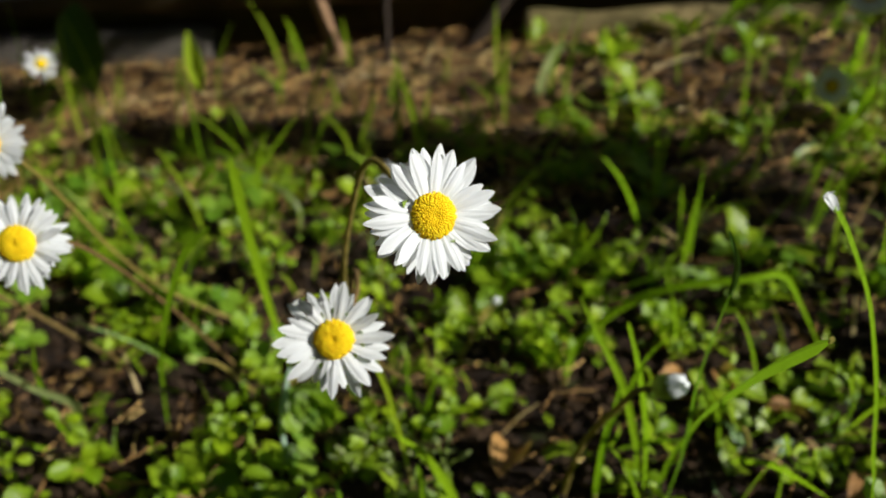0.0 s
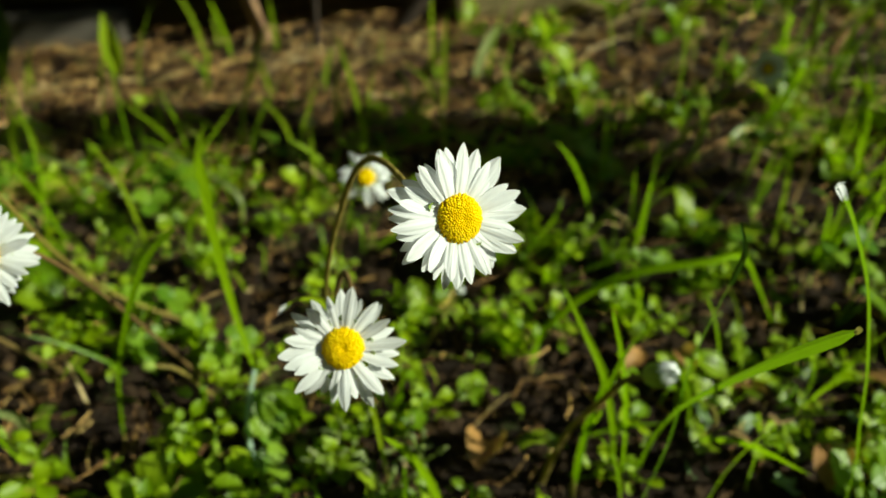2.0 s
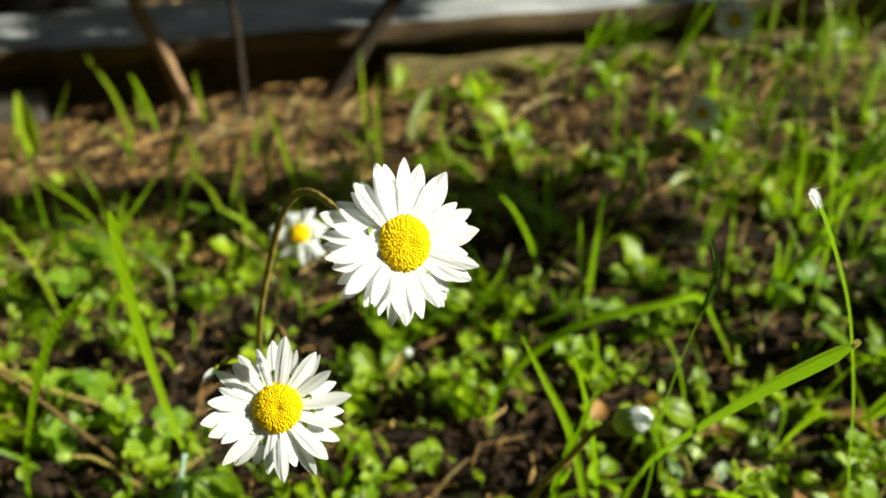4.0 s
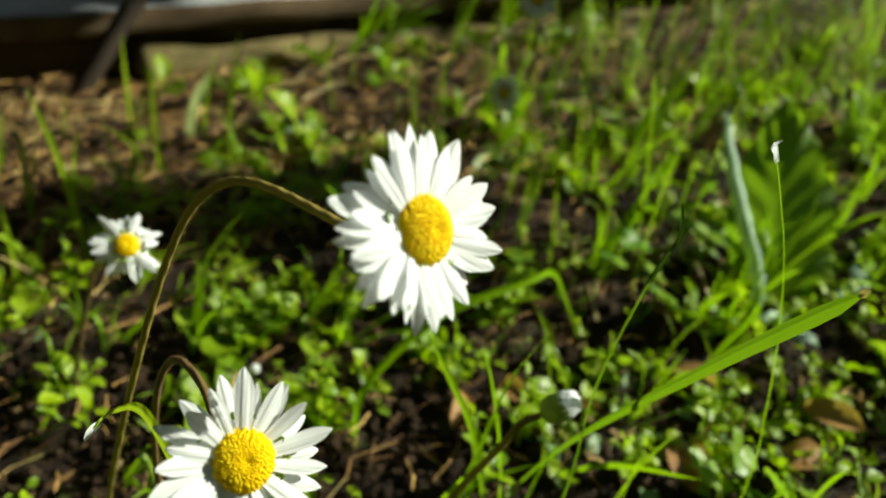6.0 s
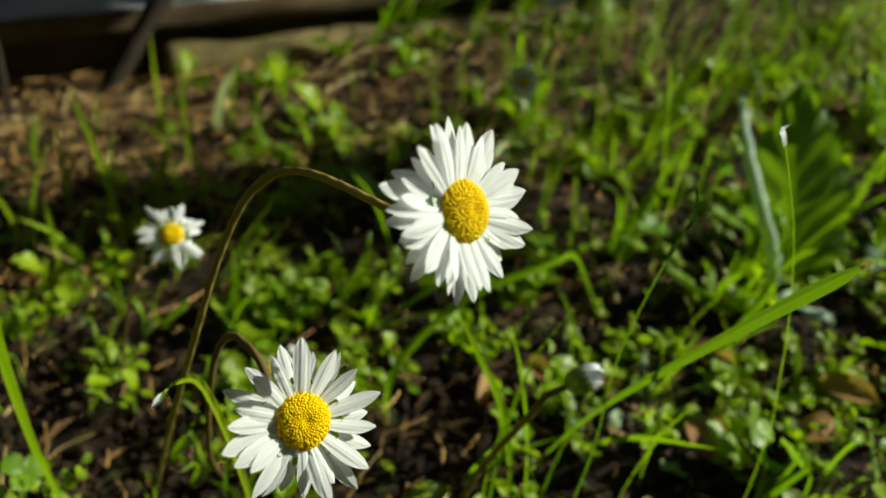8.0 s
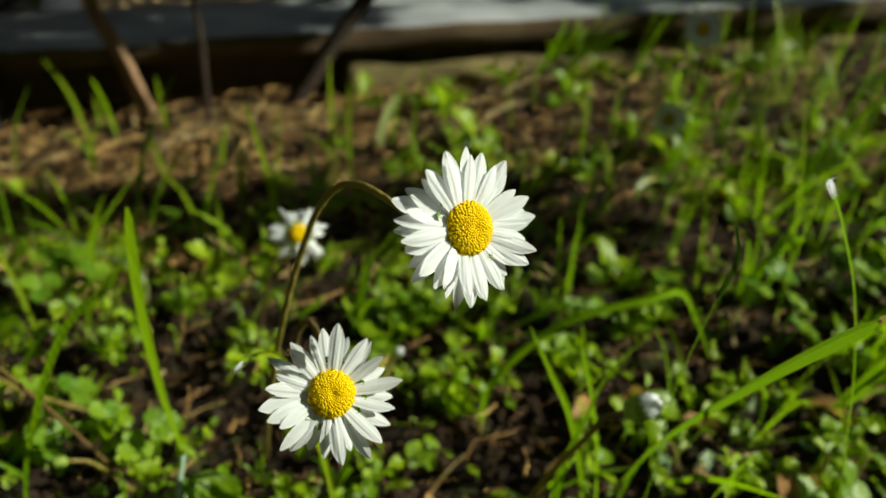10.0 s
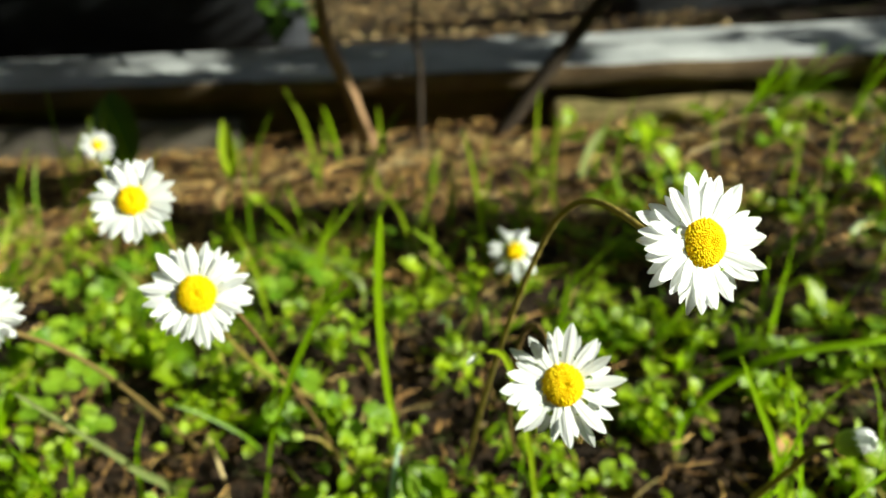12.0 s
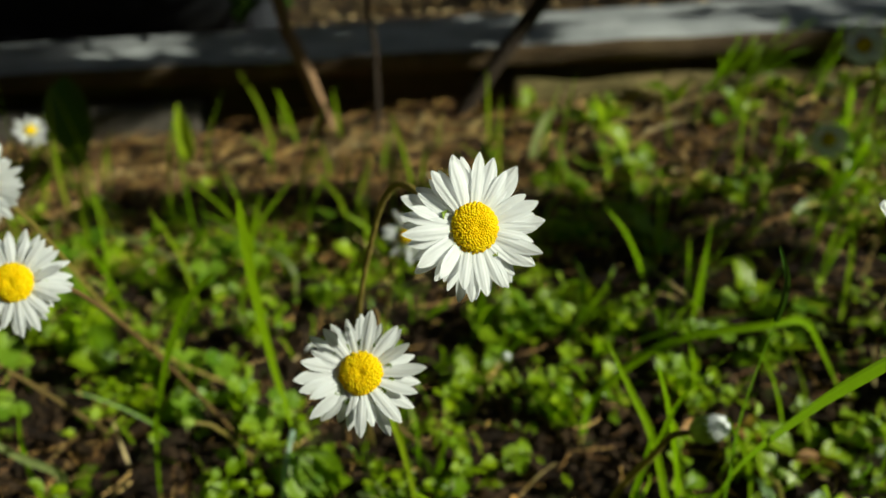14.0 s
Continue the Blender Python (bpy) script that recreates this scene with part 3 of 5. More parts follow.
bud((0.0503, 0.1660, 0.0672), (0.80, -0.30, 0.52), [(0.026, 0.186), (0.031, 0.178, 0.030), (0.040, 0.170, 0.056)], 0.90, True, "opening daisy bud with white tips on a curved stem", 3)
bud((-0.100, 0.210, 0.029), (-0.75, -0.30, 0.35), [(-0.084, 0.226), (-0.092, 0.214, 0.022)], 0.45, False, "small closed green daisy bud near the ground", 4)
bud((0.0017, 0.2564, 0.020), (0.35, -0.35, 0.85), [(-0.014, 0.249), (-0.006, 0.252, 0.008)], 0.45, True, "small white-tipped bud among low leaves", 5)
bud((0.0832, 0.2014, 0.0185), (0.2, -0.6, 0.6), [(0.090, 0.208), (0.086, 0.205, 0.009)], 0.5, False, "closed yellow-green bud beside a round leaf", 6)
bud((0.1295, 0.188, 0.019), (0.1, -0.5, 0.8), [(0.132, 0.196), (0.131, 0.192, 0.009)], 0.5, False, "closed yellow-green bud on a short stalk", 7)


# ---- single grass blades ----
def grass_blade(x, y, dx, dy, height, width, material=GRASS, label="narrow green grass blade", bow=0.25, fold=0.3, twist=0.6, name="grass_shoot"):
    """A blade from the ground at x, y; its tip lies dx, dy aside at that height above."""
    z = ground_height(x, y) - 0.003
    v = Vector((dx, dy, height + 0.003))
    line = [Vector((0, 0, 0)), Vector((dx * (0.33 - bow * 0.4), dy * (0.33 - bow * 0.4), v.z * 0.40)), Vector((dx * (0.68 - bow * 0.3), dy * (0.68 - bow * 0.3), v.z * 0.76)), v]
    ob = new(name)
    ob.location = (x, y, z)
    part("blade", mesh("blade", *blade_geometry(line, width * 0.001, fold, twist), material), ob)
    part("sheath", mesh("sheath", *tube([p * 0.22 for p in line[:3]], width * 0.0005, width * 0.0003, 6, 2), STEM), ob, None, "pale leaf sheath at the foot")
    return tagged(ob, label, "grass", "single grass blades")


BACK_BLADES = [
    (-0.149, 0.548, -0.007, -0.012, 0.051, 3.0), (-0.118, 0.418, 0.037, -0.012, 0.089, 2.5), (-0.076, 0.410, 0.010, -0.012, 0.077, 1.2), (-0.046, 0.400, 0.009, -0.012, 0.058, 2.2),
    (-0.190, 0.413, 0.021, -0.012, 0.077, 1.5), (-0.172, 0.401, 0.008, -0.012, 0.080, 1.5), (-0.164, 0.431, 0.006, -0.012, 0.041, 3.0), (-0.127, 0.356, 0.018, -0.012, 0.057, 3.0),
    (0.022, 0.475, 0.011, -0.012, 0.061, 2.2), (-0.046, 0.522, 0.006, -0.012, 0.032, 1.5),
]
RIGHT_BLADES = [
    (0.073, 0.358, -0.004, -0.012, 0.058, 2.4), (0.074, 0.358, 0.001, -0.012, 0.055, 1.5), (0.065, 0.329, -0.022, -0.012, 0.052, 2.0), (0.083, 0.310, -0.002, -0.012, 0.059, 1.6),
    (0.080, 0.319, -0.005, -0.012, 0.044, 1.8), (0.080, 0.306, -0.001, -0.012, 0.047, 2.2), (0.071, 0.251, -0.011, -0.012, 0.050, 1.5), (0.172, 0.288, -0.022, -0.012, 0.100, 2.0),
    (0.165, 0.308, 0.005, -0.012, 0.067, 2.0), (0.157, 0.270, -0.004, -0.012, 0.075, 2.0),
]
FAR_RIGHT_BLADES = [
    (0.125, 0.426, -0.004, -0.012, 0.071, 1.8), (0.124, 0.529, 0.001, -0.012, 0.033, 2.0), (0.131, 0.443, -0.009, -0.012, 0.064, 1.5),
    (0.119, 0.398, 0.027, -0.012, 0.075, 1.5), (0.175, 0.474, 0.019, -0.012, 0.049, 1.5), (0.209, 0.419, -0.006, -0.012, 0.050, 1.5),
]
LOW_BLADES = [
    (-0.179, 0.325, -0.006, -0.012, 0.056, 2.0), (-0.141, 0.283, 0.033, -0.012, 0.048, 2.2), (-0.120, 0.238, -0.035, -0.012, 0.037, 1.3),
    (-0.004, 0.174, -0.016, -0.012, 0.054, 3.0), (-0.016, 0.174, 0.001, -0.012, 0.042, 2.5), (0.075, 0.174, 0.008, -0.012, 0.055, 2.0),
    (0.071, 0.218, 0.008, -0.012, 0.034, 2.0), (0.051, 0.175, -0.014, -0.012, 0.051, 1.5), (-0.028, 0.221, 0.003, -0.012, 0.039, 1.5), (0.142, 0.232, 0.007, -0.012, 0.034, 1.5),
]
TALL_BLADES = [
    (0.160, 0.287, 0.010, -0.010, 0.069, 2.4), (0.193, 0.303, -0.003, -0.010, 0.087, 2.2), (0.200, 0.351, 0.015, -0.010, 0.036, 2.2), (0.263, 0.279, 0.018, -0.010, 0.038, 2.6),
    (0.282, 0.283, 0.001, -0.010, 0.043, 2.6), (0.339, 0.407, -0.005, -0.010, 0.063, 2.4), (0.276, 0.484, 0.014, -0.010, 0.050, 2.4), (0.215, 0.306, 0.003, -0.010, 0.076, 2.2),
    (0.201, 0.300, -0.007, -0.010, 0.054, 2.2), (0.092, 0.183, -0.006, -0.010, 0.035, 2.0), (0.143, 0.161, -0.005, -0.010, 0.033, 2.0), (0.096, 0.229, -0.018, -0.010, 0.053, 1.6),
]
DEAD_BLADES = [(-0.084, 0.292, 0.005, -0.012, 0.027, 1.5), (0.069, 0.483, 0.015, -0.012, 0.054, 1.3), (-0.105, 0.464, 0.012, -0.012, 0.042, 1.2), (-0.086, 0.438, 0.007, -0.012, 0.048, 1.2), (0.141, 0.399, -0.014, -0.012, 0.080, 1.2)]
for x, y, dx, dy, height, width in RIGHT_BLADES:
    grass_blade(x, y, dx, dy, height, width * 1.35, GRASS_YOUNG, "bright yellow-green grass blade over dark soil")
for blades in (BACK_BLADES, FAR_RIGHT_BLADES, LOW_BLADES):
    for x, y, dx, dy, height, width in blades:
        grass_blade(x, y, dx, dy, height, width)
for x, y, dx, dy, height, width in TALL_BLADES:
    grass_blade(x, y, dx, dy, height, width, GRASS_YOUNG, "long yellow-green grass blade")
for x, y, dx, dy, height, width in DEAD_BLADES:
    grass_blade(x, y, dx, dy, height, width, BARK, "dark dead grass stalk")


def long_blade(route, width, label, material=GRASS, fold=0.3, twist=0.0, tip=0.0, face=(0.45, -0.85, 0.45), root=0.55, name="grass_shoot"):
    """A long blade whose first point is on the ground."""
    base = Vector((route[0][0], route[0][1], ground_height(route[0][0], route[0][1]) - 0.003))
    line = [Vector((0, 0, 0))] + [Vector(p) - base for p in route[1:]]
    ob = new(name)
    ob.location = base
    part("blade", mesh("blade", *ribbed_blade(line, width, fold, twist, tip, 7, face, root), material), ob)
    part("sheath", mesh("sheath", *tube([line[0], line[1] * 0.12, line[1] * 0.3], width * 0.35, width * 0.2, 7, 3), STEM), ob, None, "pale leaf sheath at the foot")
    return tagged(ob, label, "grass", "single grass blades")


def broad_blade():
    ob = long_blade([(0.064, 0.203), (0.0605, 0.172, 0.048), (0.0612, 0.1395, 0.0960), (0.0648, 0.1195, 0.1247)], 0.0028, "broad bright green grass blade arching forward", BROAD_GRASS, 0.65, tip=0.34, face=(0.80, -0.45, 0.45), root=0.2)
    end = Vector((0.0648, 0.1195, 0.1247)) - ob.location
    part("dry_tip", mesh("dry_tip", *blade_geometry([end + Vector((-0.0002, 0.0006, -0.0009)), end + Vector((0, 0, 0.0002)), end + Vector((0.0002, -0.0006, 0.0008))], 0.0013, 0.4, 0.2, 0.4, 3, (0.80, -0.45, 0.45)), STRAW), ob, None, "yellowish dried cut tip")


broad_blade()


def jointed_blade():
    """A broad blade that bends up out of a pale, low-lying sheath."""
    base = Vector((-0.0690, 0.1960, ground_height(-0.069, 0.196) - 0.003))
    thing = new("grass_shoot")
    thing.location = base
    stalk = [Vector(p) - base for p in ((-0.0690, 0.1960, base.z), (-0.0700, 0.2030, 0.0080), (-0.0690, 0.2110, 0.0170), (-0.0678, 0.2150, 0.0215))]
    part("sheath", mesh("sheath", *tube(stalk, 0.0010, 0.0007, 8, 5), FELT), thing, None, "whitish green sheath at the foot")
    leaf = [Vector(p) - base for p in ((-0.0677, 0.2148, 0.0200), (-0.0692, 0.2165, 0.0320), (-0.0703, 0.2160, 0.0445), (-0.0697, 0.2110, 0.0775), (-0.0650, 0.2000, 0.1130))]
    part("blade", mesh("blade", *ribbed_blade(leaf, 0.0033, 0.15, 0.0, 0.6, 7, (0.70, -0.65, 0.40), 0.30), GRASS), thing)
    tagged(thing, "upright broad green grass blade on a pale sheath", "grass", "single grass blades")


jointed_blade()
long_blade([(-0.1155, 0.2045), (-0.1050, 0.199, 0.0350), (-0.0970, 0.197, 0.0568), (-0.0915, 0.197, 0.0698), (-0.0837, 0.197, 0.0839), (-0.0742, 0.197, 0.0933)], 0.0026, "thin upright grass blade that widens and leans over", GRASS, 0.2, face=(0.6, -0.7, 0.4), root=0.35)
long_blade([(0.052, 0.183), (0.050, 0.184, 0.03), (0.046, 0.185, 0.055), (0.042, 0.186, 0.071)], 0.0030, "upright pale-edged grass blade with a cut tip", GRASS_YOUNG, fold=0.4, tip=0.5, face=(0.75, -0.55, 0.35))


def curled_blade():
    ob = long_blade([(0.0520, 0.170)] + [(0.0562, 0.1645, 0.0421), (0.0565, 0.163, 0.0695), (0.0572, 0.16, 0.0875), (0.0584, 0.1553, 0.1072)], 0.0022, "upright green grass blade with a dark curled tip", BROAD_GRASS, fold=0.3, tip=0.6, face=(0.75, -0.60, 0.30), root=0.8)
    tip = [Vector(p) - ob.location for p in ((0.05825, 0.1560, 0.1045), (0.0580, 0.1535, 0.1110), (0.0563, 0.1490, 0.1194), (0.0535, 0.1475, 0.1269))]
    part("curled_tip", mesh("curled_tip", *ribbed_blade(tip, 0.0014, 0.5, 0.5, 0.45, 6, (-0.35, -0.85, 0.40), 0.75), UNLIT_BLADE), ob, None, "curled blade tip, darkened as its unlit side")


curled_blade()
long_blade([(0.027, 0.236), (0.0345, 0.245, 0.0125), (0.057, 0.2415, 0.0375), (0.088, 0.242, 0.0440), (0.1014, 0.2475, 0.0415), (0.110, 0.250, 0.028), (0.1225, 0.254, 0.004)], 0.0032, "grass blade arched over and bent back to the ground", GRASS_YOUNG, fold=0.3, twist=0.5, tip=0.3)


for route in ([(-0.146, 0.199), (-0.1494, 0.1965, 0.0102), (-0.1453, 0.193, 0.0356), (-0.1373, 0.189, 0.0556)],
              [(-0.146, 0.199), (-0.1592, 0.1965, -0.0052), (-0.1704, 0.193, 0.0061), (-0.1774, 0.19, 0.0156)],
              [(-0.146, 0.199), (-0.1382, 0.1975, 0.004), (-0.1288, 0.196, 0.0147)]):
    long_blade(route, 0.0017, "thin yellow-green blade of a low grass tuft", GRASS_YOUNG)
long_blade([(-0.146, 0.199), (-0.1405, 0.197, 0.012), (-0.1385, 0.194, 0.0225), (-0.1424, 0.188, 0.0336), (-0.1468, 0.1815, 0.0485), (-0.157, 0.166, 0.082)], 0.0030, "pale green broad blade bent over the soil", PALE_LEAF, 0.2, tip=0.4)


long_blade([(-0.156, 0.348), (-0.158, 0.350, 0.006), (-0.198, 0.377, 0.008), (-0.2395, 0.4064, 0.000)], 0.0030, "long pale dead blade lying over the weeds", PALE_LEAF, 0.2, face=(0.2, -0.5, 0.85))
long_blade([(-0.102, 0.346), (-0.104, 0.348, 0.008), (-0.142, 0.380, 0.010), (-0.1816, 0.4146, 0.001)], 0.0026, "long pale dead blade lying over the weeds", PALE_LEAF, 0.2, face=(0.2, -0.5, 0.85))


long_blade([(0.0360, 0.184), (0.0379, 0.182, 0.0296), (0.0428, 0.182, 0.0465), (0.048, 0.182, 0.0634), (0.0592, 0.182, 0.0777)], 0.0020, "thin bright grass blade crossing its neighbours", GRASS_YOUNG, 0.35)
long_blade([(0.0360, 0.181), (0.0376, 0.178, 0.034), (0.0391, 0.178, 0.0438), (0.0409, 0.178, 0.0579)], 0.0022, "short upright bright grass blade", GRASS_YOUNG, 0.35)
long_blade([(0.0540, 0.184), (0.0576, 0.180, 0.0252), (0.0614, 0.180, 0.0349), (0.0649, 0.180, 0.0447)], 0.0022, "short upright bright grass blade", GRASS_YOUNG, 0.35)
long_blade([(0.0510, 0.192), (0.0487, 0.190, 0.0175), (0.043, 0.190, 0.0428), (0.0361, 0.190, 0.0598), (0.0288, 0.190, 0.077)], 0.0026, "arched green grass blade by the bud", GRASS, 0.35)


def white_tipped_stalk():
    base = Vector((0.108, 0.158, ground_height(0.108, 0.158) - 0.003))
    thing = new("grass_stalk")
    thing.location = base
    line = [Vector((0, 0, 0))] + [Vector(p) - base for p in ((0.0994, 0.1508, 0.0450), (0.0940, 0.1488, 0.0670), (0.0905, 0.1484, 0.0836), (0.0863, 0.1482, 0.0990), (0.0822, 0.1482, 0.1115), (0.0756, 0.1478, 0.1255), (0.0712, 0.1470, 0.1330))]
    part("stalk", mesh("stalk", *blade_geometry(line, 0.0019, 0.2, 0.0, 0.75, 7, (0.65, -0.70, 0.30)), GRASS_YOUNG), thing)
    end = line[-1]
    strips = []
    for dx, dz, w, curl in ((-0.0024, 0.0026, 0.0022, 0.0), (-0.0020, 0.0030, 0.0011, 0.0008), (-0.0026, 0.0022, 0.0010, -0.0005)):
        strips.append(blade_geometry([end - Vector((-0.0006, 0, 0.0012)), end + Vector((dx * 0.45, -0.0004, dz * 0.5)), end + Vector((dx, -0.0008, dz)), end + Vector((dx + curl, -0.0012, dz + 0.0008))], w, 0.4, 0.8, 0.3, 4, (0.05, -0.95, 0.30)))
    part("torn_tip", mesh("torn_tip", *join(strips), PETAL), thing, None, "dried white torn tip")
    tagged(thing, "cut green grass stalk with a white torn tip", "grass", "single grass blades")


white_tipped_stalk()


def hooked_blade():
    ob = long_blade([(-0.022, 0.186), (-0.0255, 0.182, 0.045), (-0.0315, 0.173, 0.084), (-0.0365, 0.166, 0.0940), (-0.0400, 0.163, 0.0938)], 0.0019, "short hooked grass blade with a pale tip", LEAF, fold=0.4, tip=0.4, face=(0.3, -0.7, 0.6))
    end = Vector((-0.0400, 0.163, 0.0938)) - ob.location
    part("dry_tip", mesh("dry_tip", *blade_geometry([end + Vector((0.0012, 0.0009, 0.0003)), end + Vector((-0.0004, -0.0003, -0.0001)), end + Vector((-0.0016, -0.0010, -0.0012))], 0.0013, 0.4, 0.3, 0.3, 4, (0.3, -0.7, 0.6)), PETAL), ob, None, "whitish dried tip")


hooked_blade()


def bud_sprig(x, y, seed):
    """A short forked stem with pale closed buds at its ends."""
    rng = random.Random(seed)
    base = Vector((x, y, ground_height(x, y) - 0.002))
    thing = new("weed_sprig")
    thing.location = base
    fork = Vector((rng.uniform(-0.002, 0.002), -0.003, 0.010))
    part("stem", mesh("stem", *tube([Vector((0, 0, 0)), fork * 0.5 + Vector((0.001, 0, 0)), fork], 0.0005, 0.0004, 6, 3), BRACT), thing)
    for k in range(5):
        a = 2 * math.pi * k / 5 + rng.uniform(-0.4, 0.4)
        axis = Vector((math.cos(a) * 0.8, math.sin(a) * 0.8, rng.uniform(0.3, 1.0))).normalized()
        end = fork + axis * rng.uniform(0.005, 0.010)
        stalk = part("bud_stalk", mesh("bud_stalk", *tube([fork, (fork + end) * 0.5 + Vector((0, 0, 0.0008)), end], 0.00035, 0.0003, 6, 3), BRACT), thing)
        part("bud", mesh("bud", *tube([end - axis * 0.0004, end + axis * 0.0008, end + axis * 0.0020, end + axis * 0.0034], 0.00110, 0.00045, 8, 3, 0.1, rng), PALE_LEAF), stalk, None, "pale yellow-green closed bud")
    tagged(thing, "low weed sprig with small pale green buds", "weed", "budding sprigs")


for k, (x, y) in enumerate(((-0.018, 0.198), (-0.011, 0.192), (-0.036, 0.203), (-0.020, 0.181), (-0.041, 0.193))):
    bud_sprig(x, y, 300 + k)


# ---- broad leaves ----
def leaf_thing(name, x, y, heading, rise, length, width, material, label, category="leaf", droop=0.6, cup=0.25, teeth=0.0, stalk=0.25, point=0.0, lift=0.0, roll=0.0, seed=1):
    g = leaf_geometry(length, width, stalk, droop, cup, 0.06, teeth, point, random.Random(seed))
    ob = new(name, mesh(name, *g, material))
    ob.matrix_world = pose(x, y, ground_height(x, y) - 0.002 + lift, 0, 0, heading) @ pose(0, 0, 0, rise, roll, 0)
    return tagged(ob, label, category, "broad weed leaves")


LEFT_LEAVES = [
    (-0.249, 0.44, 224, 37.5, 25.5), (-0.279, 0.434, 267, 28.1, 19.1), (-0.207, 0.379, 286, 38.6, 19.7), (-0.191, 0.362, 339, 32.5, 16.6), (-0.167, 0.349, 266, 21.1, 16.2),
    (-0.158, 0.332, 332, 23.3, 15.8), (-0.184, 0.296, 10, 19.9, 15.3), (-0.15, 0.298, 167, 14.1, 10.8), (-0.14, 0.259, 339, 26.2, 17.8), (-0.145, 0.217, 233, 20.3, 13.8),
    (-0.101, 0.21, 324, 22.5, 14.3), (-0.088, 0.206, 40, 14.5, 7.4), (-0.091, 0.193, 168, 19.5, 12.4), (-0.075, 0.194, 88, 8.5, 5.8), (-0.144, 0.185, 195, 15.5, 9.2),
    (-0.109, 0.26, 206, 13.8, 10.5), (-0.116, 0.26, 4, 16.9, 10.0), (-0.083, 0.249, 78, 11.2, 7.6), (-0.1, 0.271, 100, 14.4, 6.1),
]
FRONT_LEAVES = [
    (-0.057, 0.214, 329, 16.3, 7.6), (-0.053, 0.215, 275, 16.9, 7.9), (-0.044, 0.214, 57, 14.0, 6.0), (-0.048, 0.199, 286, 22.0, 15.0), (-0.017, 0.211, 49, 17.5, 11.9),
    (-0.034, 0.193, 222, 22.0, 13.1), (-0.101, 0.181, 45, 17.5, 10.4), (-0.05, 0.182, 0, 16.5, 9.8), (-0.064, 0.197, 313, 12.5, 8.5), (-0.024, 0.245, 75, 12.9, 8.8),
    (-0.025, 0.275, 77, 11.8, 9.0), (-0.002, 0.275, 353, 16.3, 13.2), (0.011, 0.246, 314, 12.0, 9.2), (0.022, 0.219, 104, 8.0, 3.4), (0.0, 0.183, 346, 13.6, 6.9),
    (0.027, 0.2, 194, 26.2, 9.4), (-0.024, 0.18, 244, 13.1, 6.7), (-0.069, 0.183, 73, 15.0, 10.2), (-0.124, 0.181, 338, 12.5, 8.5),
]
SOIL_LEAVES = [
    (0.093, 0.295, 248, 17.5, 10.4), (0.072, 0.268, 347, 20.8, 14.2), (0.089, 0.264, 321, 14.1, 9.6), (0.087, 0.213, 107, 21.0, 15.2), (0.139, 0.292, 130, 9.0, 6.1),
    (0.135, 0.284, 59, 9.0, 6.1), (0.131, 0.232, 52, 15.0, 12.1), (0.121, 0.217, 23, 10.9, 7.4), (0.112, 0.195, 108, 13.6, 9.2), (0.101, 0.204, 217, 19.7, 12.6),
    (0.094, 0.185, 1, 7.4, 5.1), (0.148, 0.23, 244, 11.8, 8.0), (0.139, 0.208, 121, 13.5, 10.3), (0.125, 0.202, 111, 8.8, 6.0), (0.123, 0.185, 294, 13.1, 8.9),
    (0.104, 0.182, 173, 13.1, 8.9), (0.077, 0.189, 113, 13.1, 7.8), (0.097, 0.232, 173, 11.0, 7.5),
]
BACK_LEAVES = [
    (0.018, 0.352, 253, 17.2, 12.4), (0.159, 0.396, 20, 36.1, 16.9), (0.179, 0.405, 351, 20.6, 10.5), (0.186, 0.4, 8, 19.9, 10.2), (0.185, 0.368, 269, 16.3, 8.3),
    (0.196, 0.389, 304, 21.3, 9.1), (0.049, 0.428, 6, 21.0, 8.9), (0.055, 0.42, 283, 24.4, 8.3), (0.041, 0.427, 131, 24.4, 8.3), (0.113, 0.445, 208, 20.2, 10.3),
    (0.119, 0.436, 3, 18.7, 9.6), (0.101, 0.398, 16, 18.0, 9.2), (0.102, 0.435, 65, 20.3, 6.0), (0.001, 0.482, 343, 28.9, 9.8), (-0.006, 0.501, 70, 28.1, 9.6),
    (-0.042, 0.447, 272, 39.8, 15.2), (0.022, 0.388, 334, 31.5, 18.7), (0.059, 0.403, 339, 31.5, 20.1), (0.036, 0.385, 123, 26.3, 17.8), (0.131, 0.313, 127, 25.6, 15.2),
]
RIGHT_LEAVES = [
    (0.166, 0.398, 81, 30.6, 13.0), (0.171, 0.389, 346, 25.1, 10.7), (0.158, 0.393, 45, 27.8, 11.8), (0.184, 0.363, 253, 12.5, 8.5), (0.137, 0.432, 30, 20.9, 8.9),
    (0.123, 0.421, 89, 20.9, 8.9), (0.227, 0.57, 359, 26.7, 18.1), (0.2, 0.589, 75, 28.2, 9.6), (0.173, 0.573, 231, 26.7, 18.1), (0.234, 0.48, 165, 26.2, 6.7),
    (0.123, 0.216, 163, 10.1, 7.7), (0.113, 0.195, 178, 8.6, 6.5), (0.078, 0.262, 69, 13.6, 9.3), (0.191, 0.291, 298, 10.4, 6.2), (0.167, 0.189, 32, 12.0, 8.2),
    (0.102, 0.261, 84, 11.2, 7.6), (0.103, 0.204, 7, 11.2, 7.6), (0.147, 0.232, 96, 10.0, 6.8), (0.141, 0.195, 146, 11.2, 7.6),
]


